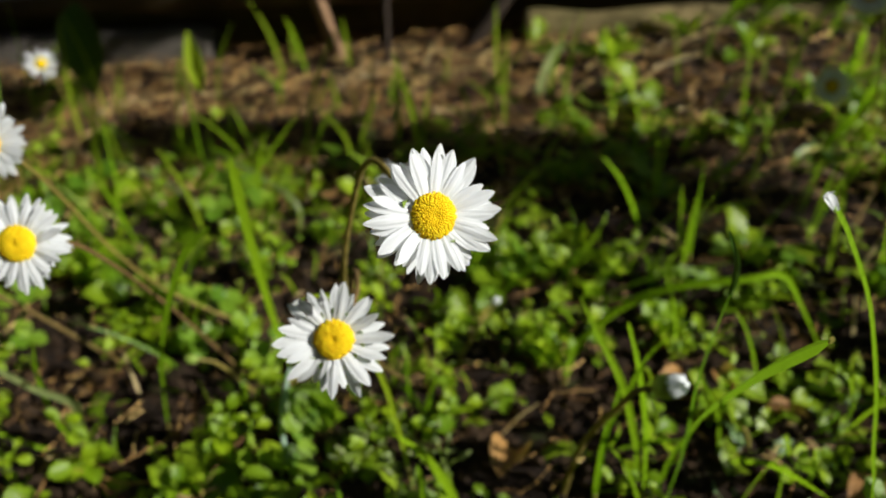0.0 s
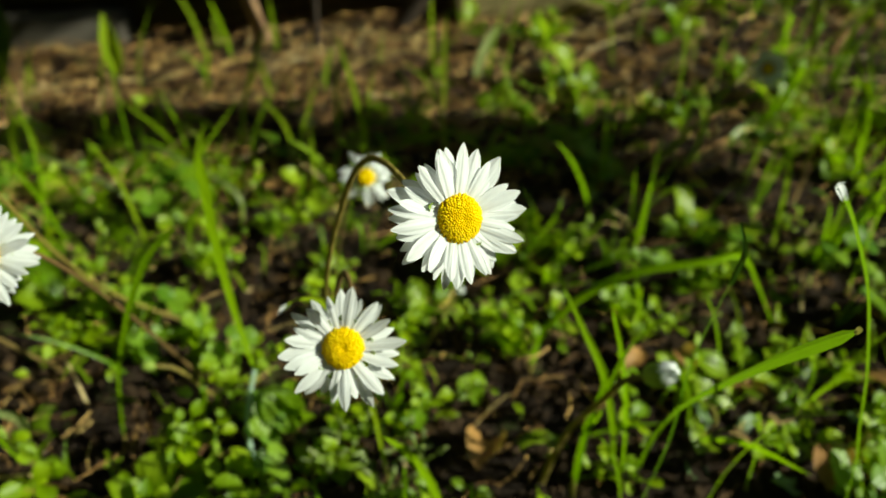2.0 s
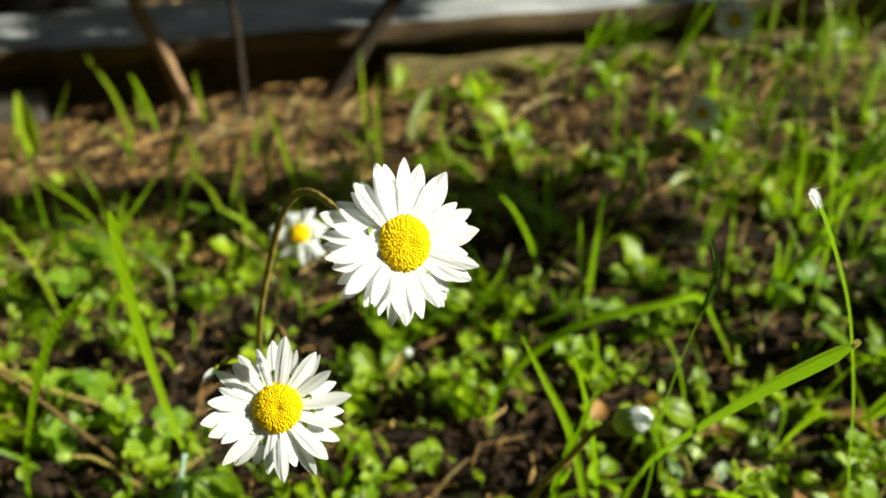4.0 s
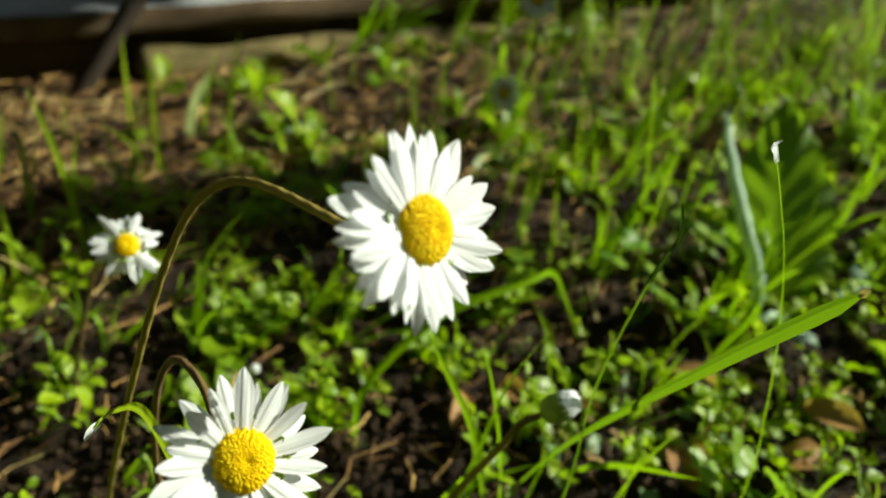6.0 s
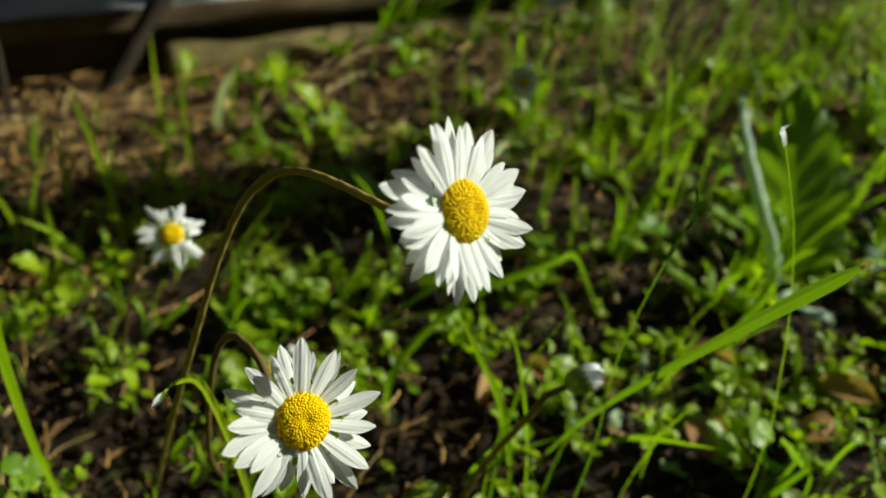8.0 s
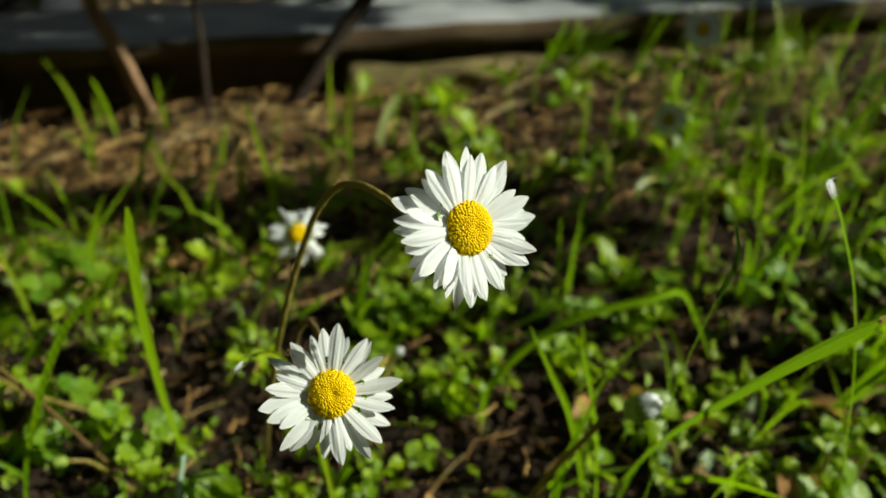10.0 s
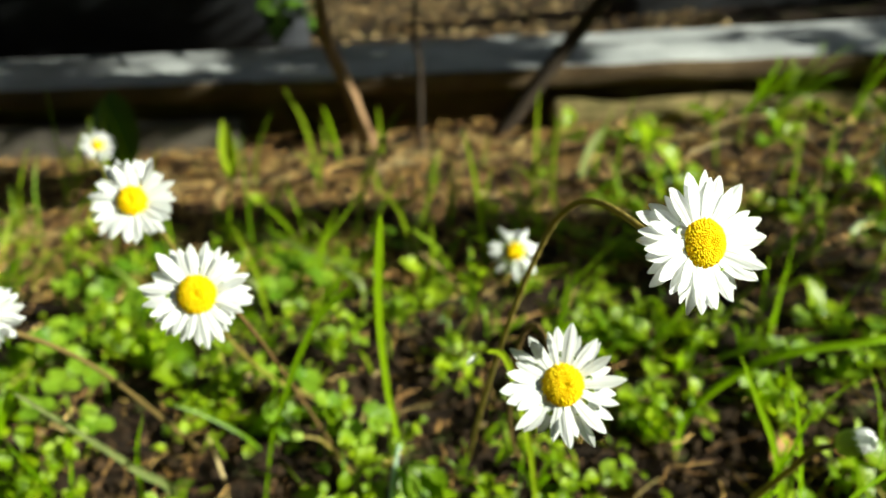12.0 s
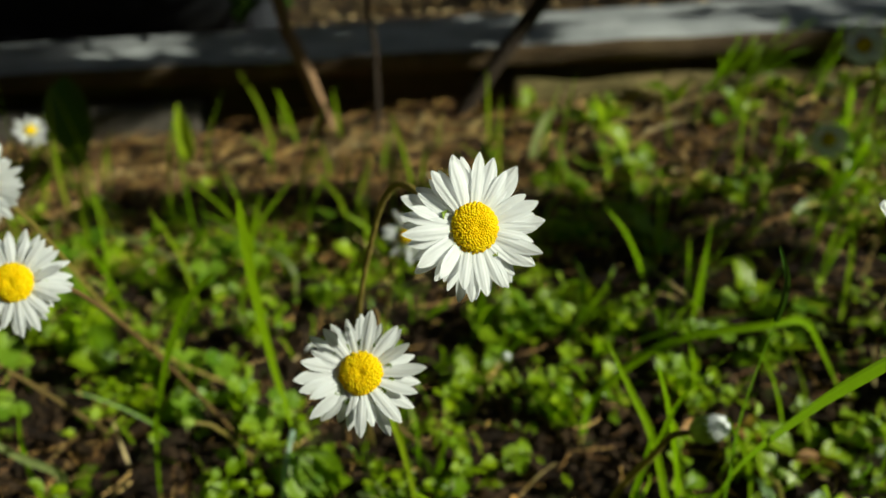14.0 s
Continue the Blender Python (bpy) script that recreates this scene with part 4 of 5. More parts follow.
def turned_leaf(x, y, turn, length, width, material, label, seed):
    """A broad leaf whose middle lies over x, y, its face turned a little to the light, its stalk in the soil."""
    rng = random.Random(seed)
    length, width = length * 0.001, width * 0.001
    a = radians(turn)
    n = Vector((rng.gauss(0.22, 0.2), rng.gauss(-0.25, 0.2), 1)).normalized()
    axis = Vector((math.cos(a), math.sin(a), 0))
    axis = (axis - n * axis.dot(n)).normalized()
    axis = (axis + Vector((0, 0, max(0.0, 0.18 - axis.z)))).normalized()
    foot = Vector((x, y, 0)) - Vector((axis.x, axis.y, 0)) * length * 0.6
    foot.z = ground_height(foot.x, foot.y) - 0.001
    g = leaf_geometry(length, width, 0.22, 0.55, rng.uniform(0.1, 0.4), 0.08, 0.05 * (seed % 2), rng.uniform(0, 0.3), rng)
    ob = new("weed_leaf", mesh("weed_leaf", *g, material))
    ob.matrix_world = along(foot, axis, n)
    return tagged(ob, label, "leaf", "broad weed leaves")


def along(at, axis, normal):
    """The pose of a leaf at a place, growing along the axis, its upper face to the normal."""
    y = Vector(axis).normalized()
    x = y.cross(Vector(normal)).normalized()
    return Matrix.Translation(at) @ Matrix((x, y, x.cross(y))).transposed().to_4x4()


GAP_LEAVES = [(-0.066, 0.300, 300, 15.0, 10.0), (0.020, 0.250, 20, 13.0, 8.0), (-0.065, 0.333, 200, 12.0, 8.0), (-0.066, 0.305, 90, 12.0, 7.5), (0.004, 0.229, 250, 15.0, 9.0)]
for i, row in enumerate(GAP_LEAVES):
    turned_leaf(*row, (CHICKWEED, LEAF, GLAUCOUS)[i % 3], "oval weed leaf over dark crumbly soil", 120 + i)
for i, row in enumerate(LEFT_LEAVES + FRONT_LEAVES):
    turned_leaf(*row, (LEAF, LEAF, CHICKWEED)[i % 3], "rounded green weed leaf spread low over the soil", i)
for i, row in enumerate(SOIL_LEAVES):
    turned_leaf(*row, (GLAUCOUS, LEAF)[i % 3 == 2], "rounded grey-green leaf over dark bare soil", 40 + i)
for i, row in enumerate(BACK_LEAVES):
    turned_leaf(*row, LEAF, "broad green leaf between soil and dry litter", 60 + i)
for i, row in enumerate(RIGHT_LEAVES):
    turned_leaf(*row, (GLAUCOUS, LEAF, CHICKWEED)[i % 3], "bright oval leaf standing among grass blades", 90 + i)
long_blade([(0.0145, 0.481), (0.0180, 0.484, 0.012), (0.0245, 0.490, 0.026), (0.0330, 0.493, 0.0345)], 0.0052, "pale yellow-green lance leaf standing in the litter", PALE_LEAF, 0.2, 0.4, name="pale_leaf")
long_blade([(0.0160, 0.483), (0.0230, 0.490, 0.020), (0.0330, 0.494, 0.0290), (0.0430, 0.492, 0.0240)], 0.0048, "pale yellow-green leaf bent over to one side", PALE_LEAF, 0.2, 0.3, name="pale_leaf")
leaf_thing("pale_leaf", 0.052, 0.462, -70, 25, 0.030, 0.006, FELT, "pale silvery narrow leaf lying across the soil", point=1.0, stalk=0.1, droop=0.3, seed=71)
# This leaf stands in shadow; the dark shrub green puts that into its colour.
leaf_thing("dark_leaf", -0.290, 0.505, 8, 80, 0.078, 0.030, SHRUB_LEAF, "tall leaf standing before the edging, its shade put into the dark green", droop=0.3, seed=74)
leaf_thing("rib_leaf", -0.226, 0.535, 20, 84, 0.046, 0.012, LEAF, "narrow ribbed green leaf standing in the litter", point=0.6, stalk=0.08, cup=0.8, droop=0.2, teeth=0.05, seed=75)
leaf_thing("dry_leaf", 0.0115, 0.206, 165, 35, 0.024, 0.013, DRY, "curled brown dry leaf on bare soil", cup=0.7, stalk=0.05, droop=0.9, seed=72)
for k, (x, y, heading, rise, length, width) in enumerate(((0.128, 0.196, 150, 22, 0.026, 0.012), (0.158, 0.212, 40, 14, 0.022, 0.010), (0.176, 0.196, 210, 28, 0.024, 0.011), (0.112, 0.222, 100, 18, 0.018, 0.009), (0.150, 0.180, 260, 16, 0.020, 0.010), (0.086, 0.246, 190, 20, 0.016, 0.008), (0.060, 0.232, 320, 12, 0.018, 0.007))):
    leaf_thing("dry_leaf", x, y, heading, rise, length, width, DRY, "crumpled orange-brown dry leaf among the weeds", cup=0.6, stalk=0.05, droop=0.8, lift=0.003, roll=20, seed=80 + k)
leaf_thing("dry_leaf", -0.232, 0.524, 80, 12, 0.012, 0.007, DRY, "small orange-brown dry leaf on the litter", cup=0.4, stalk=0.0, seed=73)


def pleated_leaf(length, width, seed):
    """A large leaf with a pointed tip, pleated along the veins that run out from its midrib."""
    rng = random.Random(seed)
    rows, half = 34, 12
    verts = []
    for r in range(rows):
        u = r / (rows - 1)
        w = max(0.03, math.sin(math.pi * (0.06 + 0.94 * u) ** 0.85) ** 0.8)
        for c in range(-half, half + 1):
            a = c / half
            vein = math.sin(2 * math.pi * (u * 6.5 - 1.5 * abs(a)))
            z = 0.0008 * vein * min(1.0, 3 * abs(a)) - 0.006 * abs(a) * (1 - u) - 0.030 * u * u * length / 0.09 + 0.0012 * math.sin(seed + 23 * u) * abs(a) ** 3 * 2
            verts.append(Vector((0.5 * width * w * a * (1 + 0.03 * math.sin(40 * u + seed)), u * length, z)))
    return verts, grid_faces(rows, 2 * half + 1)


def rolled_edge(route, width, seed):
    """A curled, felted leaf edge along a line: a lumpy flattened roll that tapers and twists."""
    line = spline([Vector(p) for p in route], 10)
    verts, sides, n = [], 10, len(line) - 1
    for i, p in enumerate(line):
        u = i / n
        ahead = (line[min(i + 1, n)] - line[max(i - 1, 0)]).normalized()
        side = ahead.cross(Vector((-0.5, -0.8, 0.3))).normalized()
        up = side.cross(ahead)
        w = width * (0.35 + 0.65 * math.sin(math.pi * min(1, 0.12 + 0.86 * u)) ** 0.7) * (1 + 0.20 * noise.noise((i * 0.35, seed, 0)))
        shift = side * width * 0.12 * noise.noise((i * 0.3, seed, 5))
        for k in range(sides):
            b = 2 * math.pi * k / sides
            q = 1 + 0.25 * noise.noise((i * 0.6, k * 0.9, seed + 9))
            verts.append(p + shift + (side * math.cos(b) * w * 0.5 + up * math.sin(b) * w * 0.22) * q)
    faces = [(i * sides + k, i * sides + (k + 1) % sides, (i + 1) * sides + (k + 1) % sides, (i + 1) * sides + k) for i in range(n) for k in range(sides)]
    return verts, faces + [tuple(range(sides))[::-1], tuple(range(n * sides, (n + 1) * sides))]


def dock_leaf():
    """A large standing leaf, folded so that its pale felted underside shows along one edge."""
    base = Vector((0.204, 0.243, ground_height(0.204, 0.243) - 0.003))
    thing = new("dock_plant")
    thing.location = base
    part("leaf", mesh("leaf", *pleated_leaf(0.100, 0.043, 5), DOCK), thing, along((0.010, 0.003, 0.002), (0.26, 0.58, 0.86), (-0.75, -0.50, 0.30)))
    local = lambda *points: [Vector(p) - base for p in points]
    part("rolled_edge", mesh("rolled_edge", *rolled_edge(local((0.2030, 0.2460, 0.0040), (0.1990, 0.2480, 0.0200), (0.1940, 0.2545, 0.0370), (0.1985, 0.2740, 0.0545), (0.2085, 0.2950, 0.0685)), 0.0056, 2), FELT), thing, None, "silvery white rolled leaf edge")
    for k, (heading, rise, length, x, y) in enumerate(((200, 12, 0.022, -0.002, -0.004), (245, 18, 0.016, -0.008, 0.0), (285, 20, 0.030, 0.034, -0.004), (300, 25, 0.028, 0.046, -0.002), (110, 30, 0.020, -0.010, 0.004))):
        g = thicken(leaf_geometry(length, 0.0085, 0.2, 0.6, -0.4, 0.22, 0.06, 0.2, random.Random(20 + k)), 0.0003)
        part("small_leaf", mesh("small_leaf", *g, FELT), thing, pose(x, y, 0.004, 0, 0, heading) @ pose(0, 0, 0, rise, 0, 0), "silvery felted small leaf")
    tagged(thing, "tall pleated green leaf with a rolled silvery edge", "weed")


dock_leaf()


# ---- low weeds and tufts, many alike ----
def leaf_set(material, count, length, width, seed, **shape):
    rng = random.Random(seed)
    return [mesh("leaf", *leaf_geometry(length * rng.uniform(0.8, 1.2), width * rng.uniform(0.85, 1.15), rng=rng, **shape), material) for _ in range(count)]


SPOON = leaf_set(LEAF, 6, 0.019, 0.0105, 1, stalk=0.42, droop=0.7, cup=0.28, wavy=0.08)
SMALL = leaf_set(CHICKWEED, 6, 0.0070, 0.0046, 2, stalk=0.25, droop=0.5, cup=0.3, wavy=0.05)
BROADLEAF = leaf_set(LEAF, 6, 0.029, 0.0165, 9, stalk=0.30, droop=0.75, cup=0.30, wavy=0.13, teeth=0.05)
CRISP = leaf_set(CHICKWEED, 6, 0.017, 0.0115, 10, stalk=0.22, droop=0.6, cup=0.35, wavy=0.17, teeth=0.04)
TINY = leaf_set(SPROUT, 5, 0.0062, 0.0042, 21, stalk=0.25, droop=0.5, cup=0.3, wavy=0.06)
LEAFLET = leaf_set(CLOVER, 4, 0.0070, 0.0064, 3, stalk=0.05, droop=0.3, cup=0.15, wavy=0.03)


def rosette(seed):
    rng = random.Random(seed)
    thing = tagged(new("weed_rosette"), "low rosette of spoon-shaped green leaves", "weed", "leafy rosettes")
    n = rng.randint(5, 8)
    for i in range(n):
        m = pose(0, 0, 0, 0, 0, 360 * i / n + rng.uniform(-25, 25)) @ pose(0, 0, 0, rng.uniform(5, 60), rng.uniform(-25, 25), 0) @ Matrix.Scale(rng.uniform(0.6, 1.15), 4)
        part("leaf", SPOON[rng.randrange(6)], thing, m)
    return thing


def chickweed(seed):
    rng = random.Random(seed)
    thing = tagged(new("chickweed"), "small creeping weed with bright oval leaves", "weed", "creeping weeds")
    for s in range(2):
        a = rng.uniform(0, 360)
        m = pose(0, 0, 0, 0, 0, a)
        reach, high = rng.uniform(0.008, 0.020), rng.uniform(0.008, 0.024)
        line = [Vector((0, 0, 0)), Vector((rng.uniform(-0.003, 0.003), reach * 0.5, high * 0.65)), Vector((0, reach, high))]
        part("stem", mesh("stem", *tube(line, 0.0005, 0.00035, 5, 3), CHICKWEED), thing, m)
        for k, q in enumerate((0.5, 0.5, 0.8, 0.8, 1.0, 1.0)):
            at = Vector((0, reach * q, high * (q * (1.3 - 0.3 * q))))
            turn = pose(*at, 0, 0, 180 * (k % 2) + 90 * (k // 2 % 2) + rng.uniform(-30, 30)) @ pose(0, 0, 0, rng.uniform(0, 45), rng.uniform(-20, 20), 0)
            part("leaf", SMALL[rng.randrange(6)], thing, m @ turn @ Matrix.Scale(rng.uniform(0.6, 1.15), 4))
    return thing


def seedling(seed):
    """A loose sprig of small leaves of mixed size, with one thin sprout of grass."""
    rng = random.Random(seed)
    thing = tagged(new("seedling"), "tiny bright seedling with a few oval leaves", "weed", "seedlings")
    for k in range(rng.randint(3, 6)):
        m = pose(rng.gauss(0, 0.006), rng.gauss(0, 0.006), rng.uniform(0.002, 0.008), 0, 0, rng.uniform(0, 360)) @ pose(0, 0, 0, rng.uniform(-5, 50), rng.uniform(-20, 20), 0) @ Matrix.Scale(rng.choice((0.5, 0.7, 0.9, 1.2, 1.6)), 4)
        part("leaf", TINY[rng.randrange(5)], thing, m)
    if seed % 2:
        a, d, h = rng.uniform(0, 6.28), rng.uniform(0.006, 0.026), rng.uniform(0.012, 0.034)
        part("sprout", mesh("sprout", *blade_geometry([Vector((0, 0, -0.001)), Vector((math.cos(a) * d * 0.3, math.sin(a) * d * 0.3, h * 0.6)), Vector((math.cos(a) * d, math.sin(a) * d, h))], 0.0014, 0.35, 0.4, steps=3), SPROUT), thing)
    return thing


def leafy_weed(seed):
    """Larger leaves that stand up in a loose ring."""
    rng = random.Random(seed)
    thing = tagged(new("leafy_weed"), "loose rosette of broad wavy green leaves", "weed", "broad-leaved rosettes")
    n = rng.randint(4, 6)
    for i in range(n):
        m = pose(0, 0, 0, 0, 0, 360 * i / n + rng.uniform(-30, 30)) @ pose(0, 0, 0, rng.uniform(10, 65), rng.uniform(-30, 30), 0) @ Matrix.Scale(rng.uniform(0.55, 1.15), 4)
        part("leaf", BROADLEAF[rng.randrange(6)], thing, m)
    return thing


def crisp_weed(seed):
    """A bunch of small crinkled leaves, like a lettuce seedling."""
    rng = random.Random(seed)
    thing = tagged(new("leafy_weed"), "bright bunch of small crinkled weed leaves", "weed", "crinkled seedlings")
    for i in range(8):
        m = pose(0, 0, 0, 0, 0, 137.5 * i + rng.uniform(-20, 20)) @ pose(0, 0, 0, 20 + 7 * i + rng.uniform(-10, 10), rng.uniform(-25, 25), 0) @ Matrix.Scale(1.1 - 0.07 * i, 4)
        part("leaf", CRISP[rng.randrange(6)], thing, m)
    return thing


def clover(seed):
    rng = random.Random(seed)
    thing = tagged(new("clover"), "small clover with three-part green leaves", "clover", "clovers")
    for s in range(rng.randint(2, 4)):
        top = Vector((rng.uniform(-0.012, 0.012), rng.uniform(-0.012, 0.012), rng.uniform(0.010, 0.024)))
        part("stalk", mesh("stalk", *tube([Vector((0, 0, 0)), top * 0.6 + Vector((0, 0, 0.004)), top], 0.0004, 0.0003, 5, 3), CLOVER), thing)
        m = Matrix.Translation(top) @ facing((rng.uniform(-0.3, 0.3), rng.uniform(-0.5, 0.1), 1), rng.uniform(0, 6))
        for k in range(3):
            part("leaf", LEAFLET[rng.randrange(4)], thing, m @ pose(0, 0, 0, 0, 0, 120 * k) @ pose(0, 0, 0, rng.uniform(0, 20), 0, 0))
    return thing


def tuft(seed, height, spread, material=GRASS):
    rng = random.Random(seed)
    thing = tagged(new("grass_tuft"), "small tuft of fine green grass", "grass", "grass tufts")
    for i in range(rng.randint(4, 7)):
        a = rng.uniform(0, 2 * math.pi)
        d, h = rng.uniform(0.1, 1) * spread, height * rng.uniform(0.5, 1.1)
        line = [Vector((0, 0, 0)), Vector((math.cos(a) * d * 0.2, math.sin(a) * d * 0.2, h * 0.5)), Vector((math.cos(a) * d * 0.55, math.sin(a) * d * 0.55, h * 0.85)), Vector((math.cos(a) * d, math.sin(a) * d, h * rng.uniform(0.85, 1.05)))]
        part("blade", mesh("blade", *blade_geometry(line, rng.uniform(0.0011, 0.0024), 0.35, rng.uniform(-1, 1), steps=3), material), thing)
    return thing


# Clear spots: the feet of the hand-set plants, and the bare soil.
SOIL_SPOTS = ((0.074, 0.226, 0.032, 0.014), (-0.150, 0.204, 0.036, 0.016), (-0.079, 0.292, 0.020, 0.014), (-0.085, 0.262, 0.030, 0.016), (-0.165, 0.222, 0.032, 0.018), (-0.060, 0.235, 0.016, 0.012), (0.006, 0.200, 0.030, 0.018), (0.032, 0.226, 0.026, 0.016), (0.128, 0.346, 0.078, 0.030), (-0.123, 0.212, 0.026, 0.016), (-0.215, 0.428, 0.045, 0.018), (-0.110, 0.440, 0.070, 0.018),
              (0.070, 0.245, 0.026, 0.012), (-0.185, 0.252, 0.022, 0.014), (0.108, 0.258, 0.026, 0.011), (0.128, 0.392, 0.045, 0.014), (0.270, 0.330, 0.045, 0.035), (0.210, 0.222, 0.030, 0.014), (-0.060, 0.285, 0.022, 0.010), (0.300, 0.430, 0.050, 0.025), (0.045, 0.352, 0.040, 0.018))


def bare(x, y):
    """How bare the soil is, from 0 to 1."""
    v = min(0.92, max(0.0, 0.22 + 1.1 * noise.noise((x * 26, y * 26, 21)) + 0.7 * noise.noise((x * 62, y * 62, 4))))
    for cx, cy, rx, ry in SOIL_SPOTS:
        v = max(v, min(0.97, 1.5 * math.exp(-(((x - cx) / rx) ** 2 + ((y - cy) / ry) ** 2))))
    if x < 0.03:
        v = max(v, min(0.76, max(0.0, (y - 0.39) / 0.10)))
    elif y > 0.40:
        v = max(v, 0.36)
    return v


def scatter(makers, tries, seed, y0, y1, scale=(0.8, 1.2), keep=lambda x, y: 1.0):
    """Copies of a few made plants, turned and sized by chance, where the soil is not bare."""
    rng = random.Random(seed)
    count = 0
    for _ in range(tries):
        y = y0 + (y1 - y0) * rng.random() ** 0.85
        x = rng.uniform(-0.10 - 0.58 * y, 0.12 + 0.95 * y)
        if rng.random() < bare(x, y) or rng.random() > keep(x, y):
            continue
        base = pose(x, y, ground_height(x, y) - 0.0015, rng.uniform(-2, 16), rng.uniform(12, 42), 0) @ pose(0, 0, 0, 0, 0, rng.uniform(0, 360)) @ Matrix.Scale(rng.uniform(*scale), 4)
        if makers[0].name.startswith("leafy_weed") and 0.105 < x < 0.150 and y < 0.216:
            continue
        if count < len(makers):
            makers[count].matrix_basis = base
        else:
            copy_thing(makers[rng.randrange(len(makers))], base)
        count += 1


def more_right(x, y):
    """Denser towards the grassy side of the bed."""
    return 1.0 if x > 0.09 else 0.45


scatter([rosette(100 + i) for i in range(8)], 190, 1, 0.125, 0.46, (0.6, 1.25), lambda x, y: 1.0 if x > 0.02 else 0.62)
scatter([leafy_weed(700 + i) for i in range(6)], 62, 7, 0.16, 0.48, (0.7, 1.15), more_right)
scatter([crisp_weed(750 + i) for i in range(5)], 210, 8, 0.14, 0.47, (0.32, 0.7))
scatter([chickweed(200 + i) for i in range(8)], 330, 2, 0.13, 0.42, (0.6, 1.15))
scatter([clover(300 + i) for i in range(6)], 45, 3, 0.14, 0.42, (0.8, 1.2))
scatter([tuft(400 + i, 0.030, 0.020) for i in range(6)], 190, 4, 0.15, 0.46, (0.7, 1.2))
scatter([tuft(500 + i, 0.058, 0.030) for i in range(6)], 95, 5, 0.22, 0.60, (0.6, 1.2), lambda x, y: 0.5 if x > 0.10 else 0.35)


scatter([tuft(800 + i, 0.050, 0.026, GRASS_YOUNG) for i in range(6)], 75, 9, 0.20, 0.47, (0.6, 1.3), lambda x, y: 1.0 if x > 0.05 else 0.18)
scatter([leafy_weed(820 + i) for i in range(3)], 40, 10, 0.20, 0.46, (0.6, 1.1), lambda x, y: 1.0 if x > 0.08 else 0.0)
scatter([crisp_weed(830 + i) for i in range(3)], 110, 11, 0.19, 0.50, (0.5, 1.1), lambda x, y: 0.9 if x > 0.06 else 0.0)
scatter([seedling(1100 + i) for i in range(10)], 240, 13, 0.14, 0.48, (0.8, 1.3))


def leaning_tuft(seed):
    """Long thin blades that lean one way."""
    rng = random.Random(seed)
    thing = tagged(new("grass_tuft"), "loose tuft of long leaning yellow-green grass", "grass", "long grass tufts")
    for i in range(rng.randint(3, 5)):
        a = rng.gauss(0.0, 0.5)
        d, h = rng.uniform(0.015, 0.045), rng.uniform(0.045, 0.095)
        line = [Vector((rng.uniform(-0.004, 0.004), 0, 0)), Vector((math.cos(a) * d * 0.35, math.sin(a) * d * 0.35, h * 0.5)), Vector((math.cos(a) * d, math.sin(a) * d, h))]
        part("blade", mesh("blade", *blade_geometry(line, rng.uniform(0.0019, 0.0034), 0.35, rng.uniform(-0.6, 0.6), steps=4), GRASS if i % 3 == 2 else GRASS_YOUNG), thing)
    return thing


def scatter_leaning():
    rng = random.Random(6)
    makers = [leaning_tuft(600 + i) for i in range(6)]
    for i in range(48):
        y = 0.21 + 0.34 * rng.random() ** 1.6
        x = rng.uniform(0.13 + 0.1 * abs(y - 0.3), 0.20 + 0.8 * y)
        if 0.10 < x < 0.29 and y < 0.315 and i > 7:
            continue
        m = pose(x, y, ground_height(x, y) - 0.0015, rng.uniform(-6, 6), rng.uniform(-6, 6), rng.gauss(0, 30)) @ Matrix.Scale(rng.uniform(0.7, 1.15), 4)
        if i < len(makers):
            makers[i].matrix_basis = m
        else:
            copy_thing(makers[rng.randrange(len(makers))], m)


scatter_leaning()


def thin_leaning_tuft(seed):
    """A few long straight blades, thin and spread wide."""
    rng = random.Random(seed)
    thing = tagged(new("grass_tuft"), "few long thin grass blades leaning apart", "grass", "thin leaning tufts")
    for i in range(rng.randint(2, 4)):
        a = rng.uniform(0, 6.28)
        d, h = rng.uniform(0.02, 0.06), rng.uniform(0.03, 0.075)
        line = [Vector((0, 0, 0)), Vector((math.cos(a) * d * 0.42, math.sin(a) * d * 0.42, h * 0.55)), Vector((math.cos(a) * d, math.sin(a) * d, h))]
        part("blade", mesh("blade", *blade_geometry(line, rng.uniform(0.0012, 0.0022), 0.4, rng.uniform(-0.8, 0.8), steps=4), (GRASS, GRASS_YOUNG, GRASS)[i % 3]), thing)
    return thing


scatter([thin_leaning_tuft(900 + i) for i in range(8)], 75, 12, 0.19, 0.50, (0.7, 1.2), lambda x, y: 0.0 if -0.10 < x < 0.02 and y < 0.30 else 1.0 if x < 0.12 else 0.5)
for k, (x, y) in enumerate(((0.010, 0.572), (0.075, 0.566), (0.120, 0.572), (0.190, 0.560), (0.235, 0.566), (0.285, 0.555), (0.330, 0.560), (0.150, 0.530), (0.060, 0.535))):
    ob = leafy_weed(970 + k)
    ob.matrix_basis = pose(x, y, ground_height(x, y) - 0.001, 4, 16, 50 * k) @ Matrix.Scale(0.75 + 0.12 * (k % 3), 4)
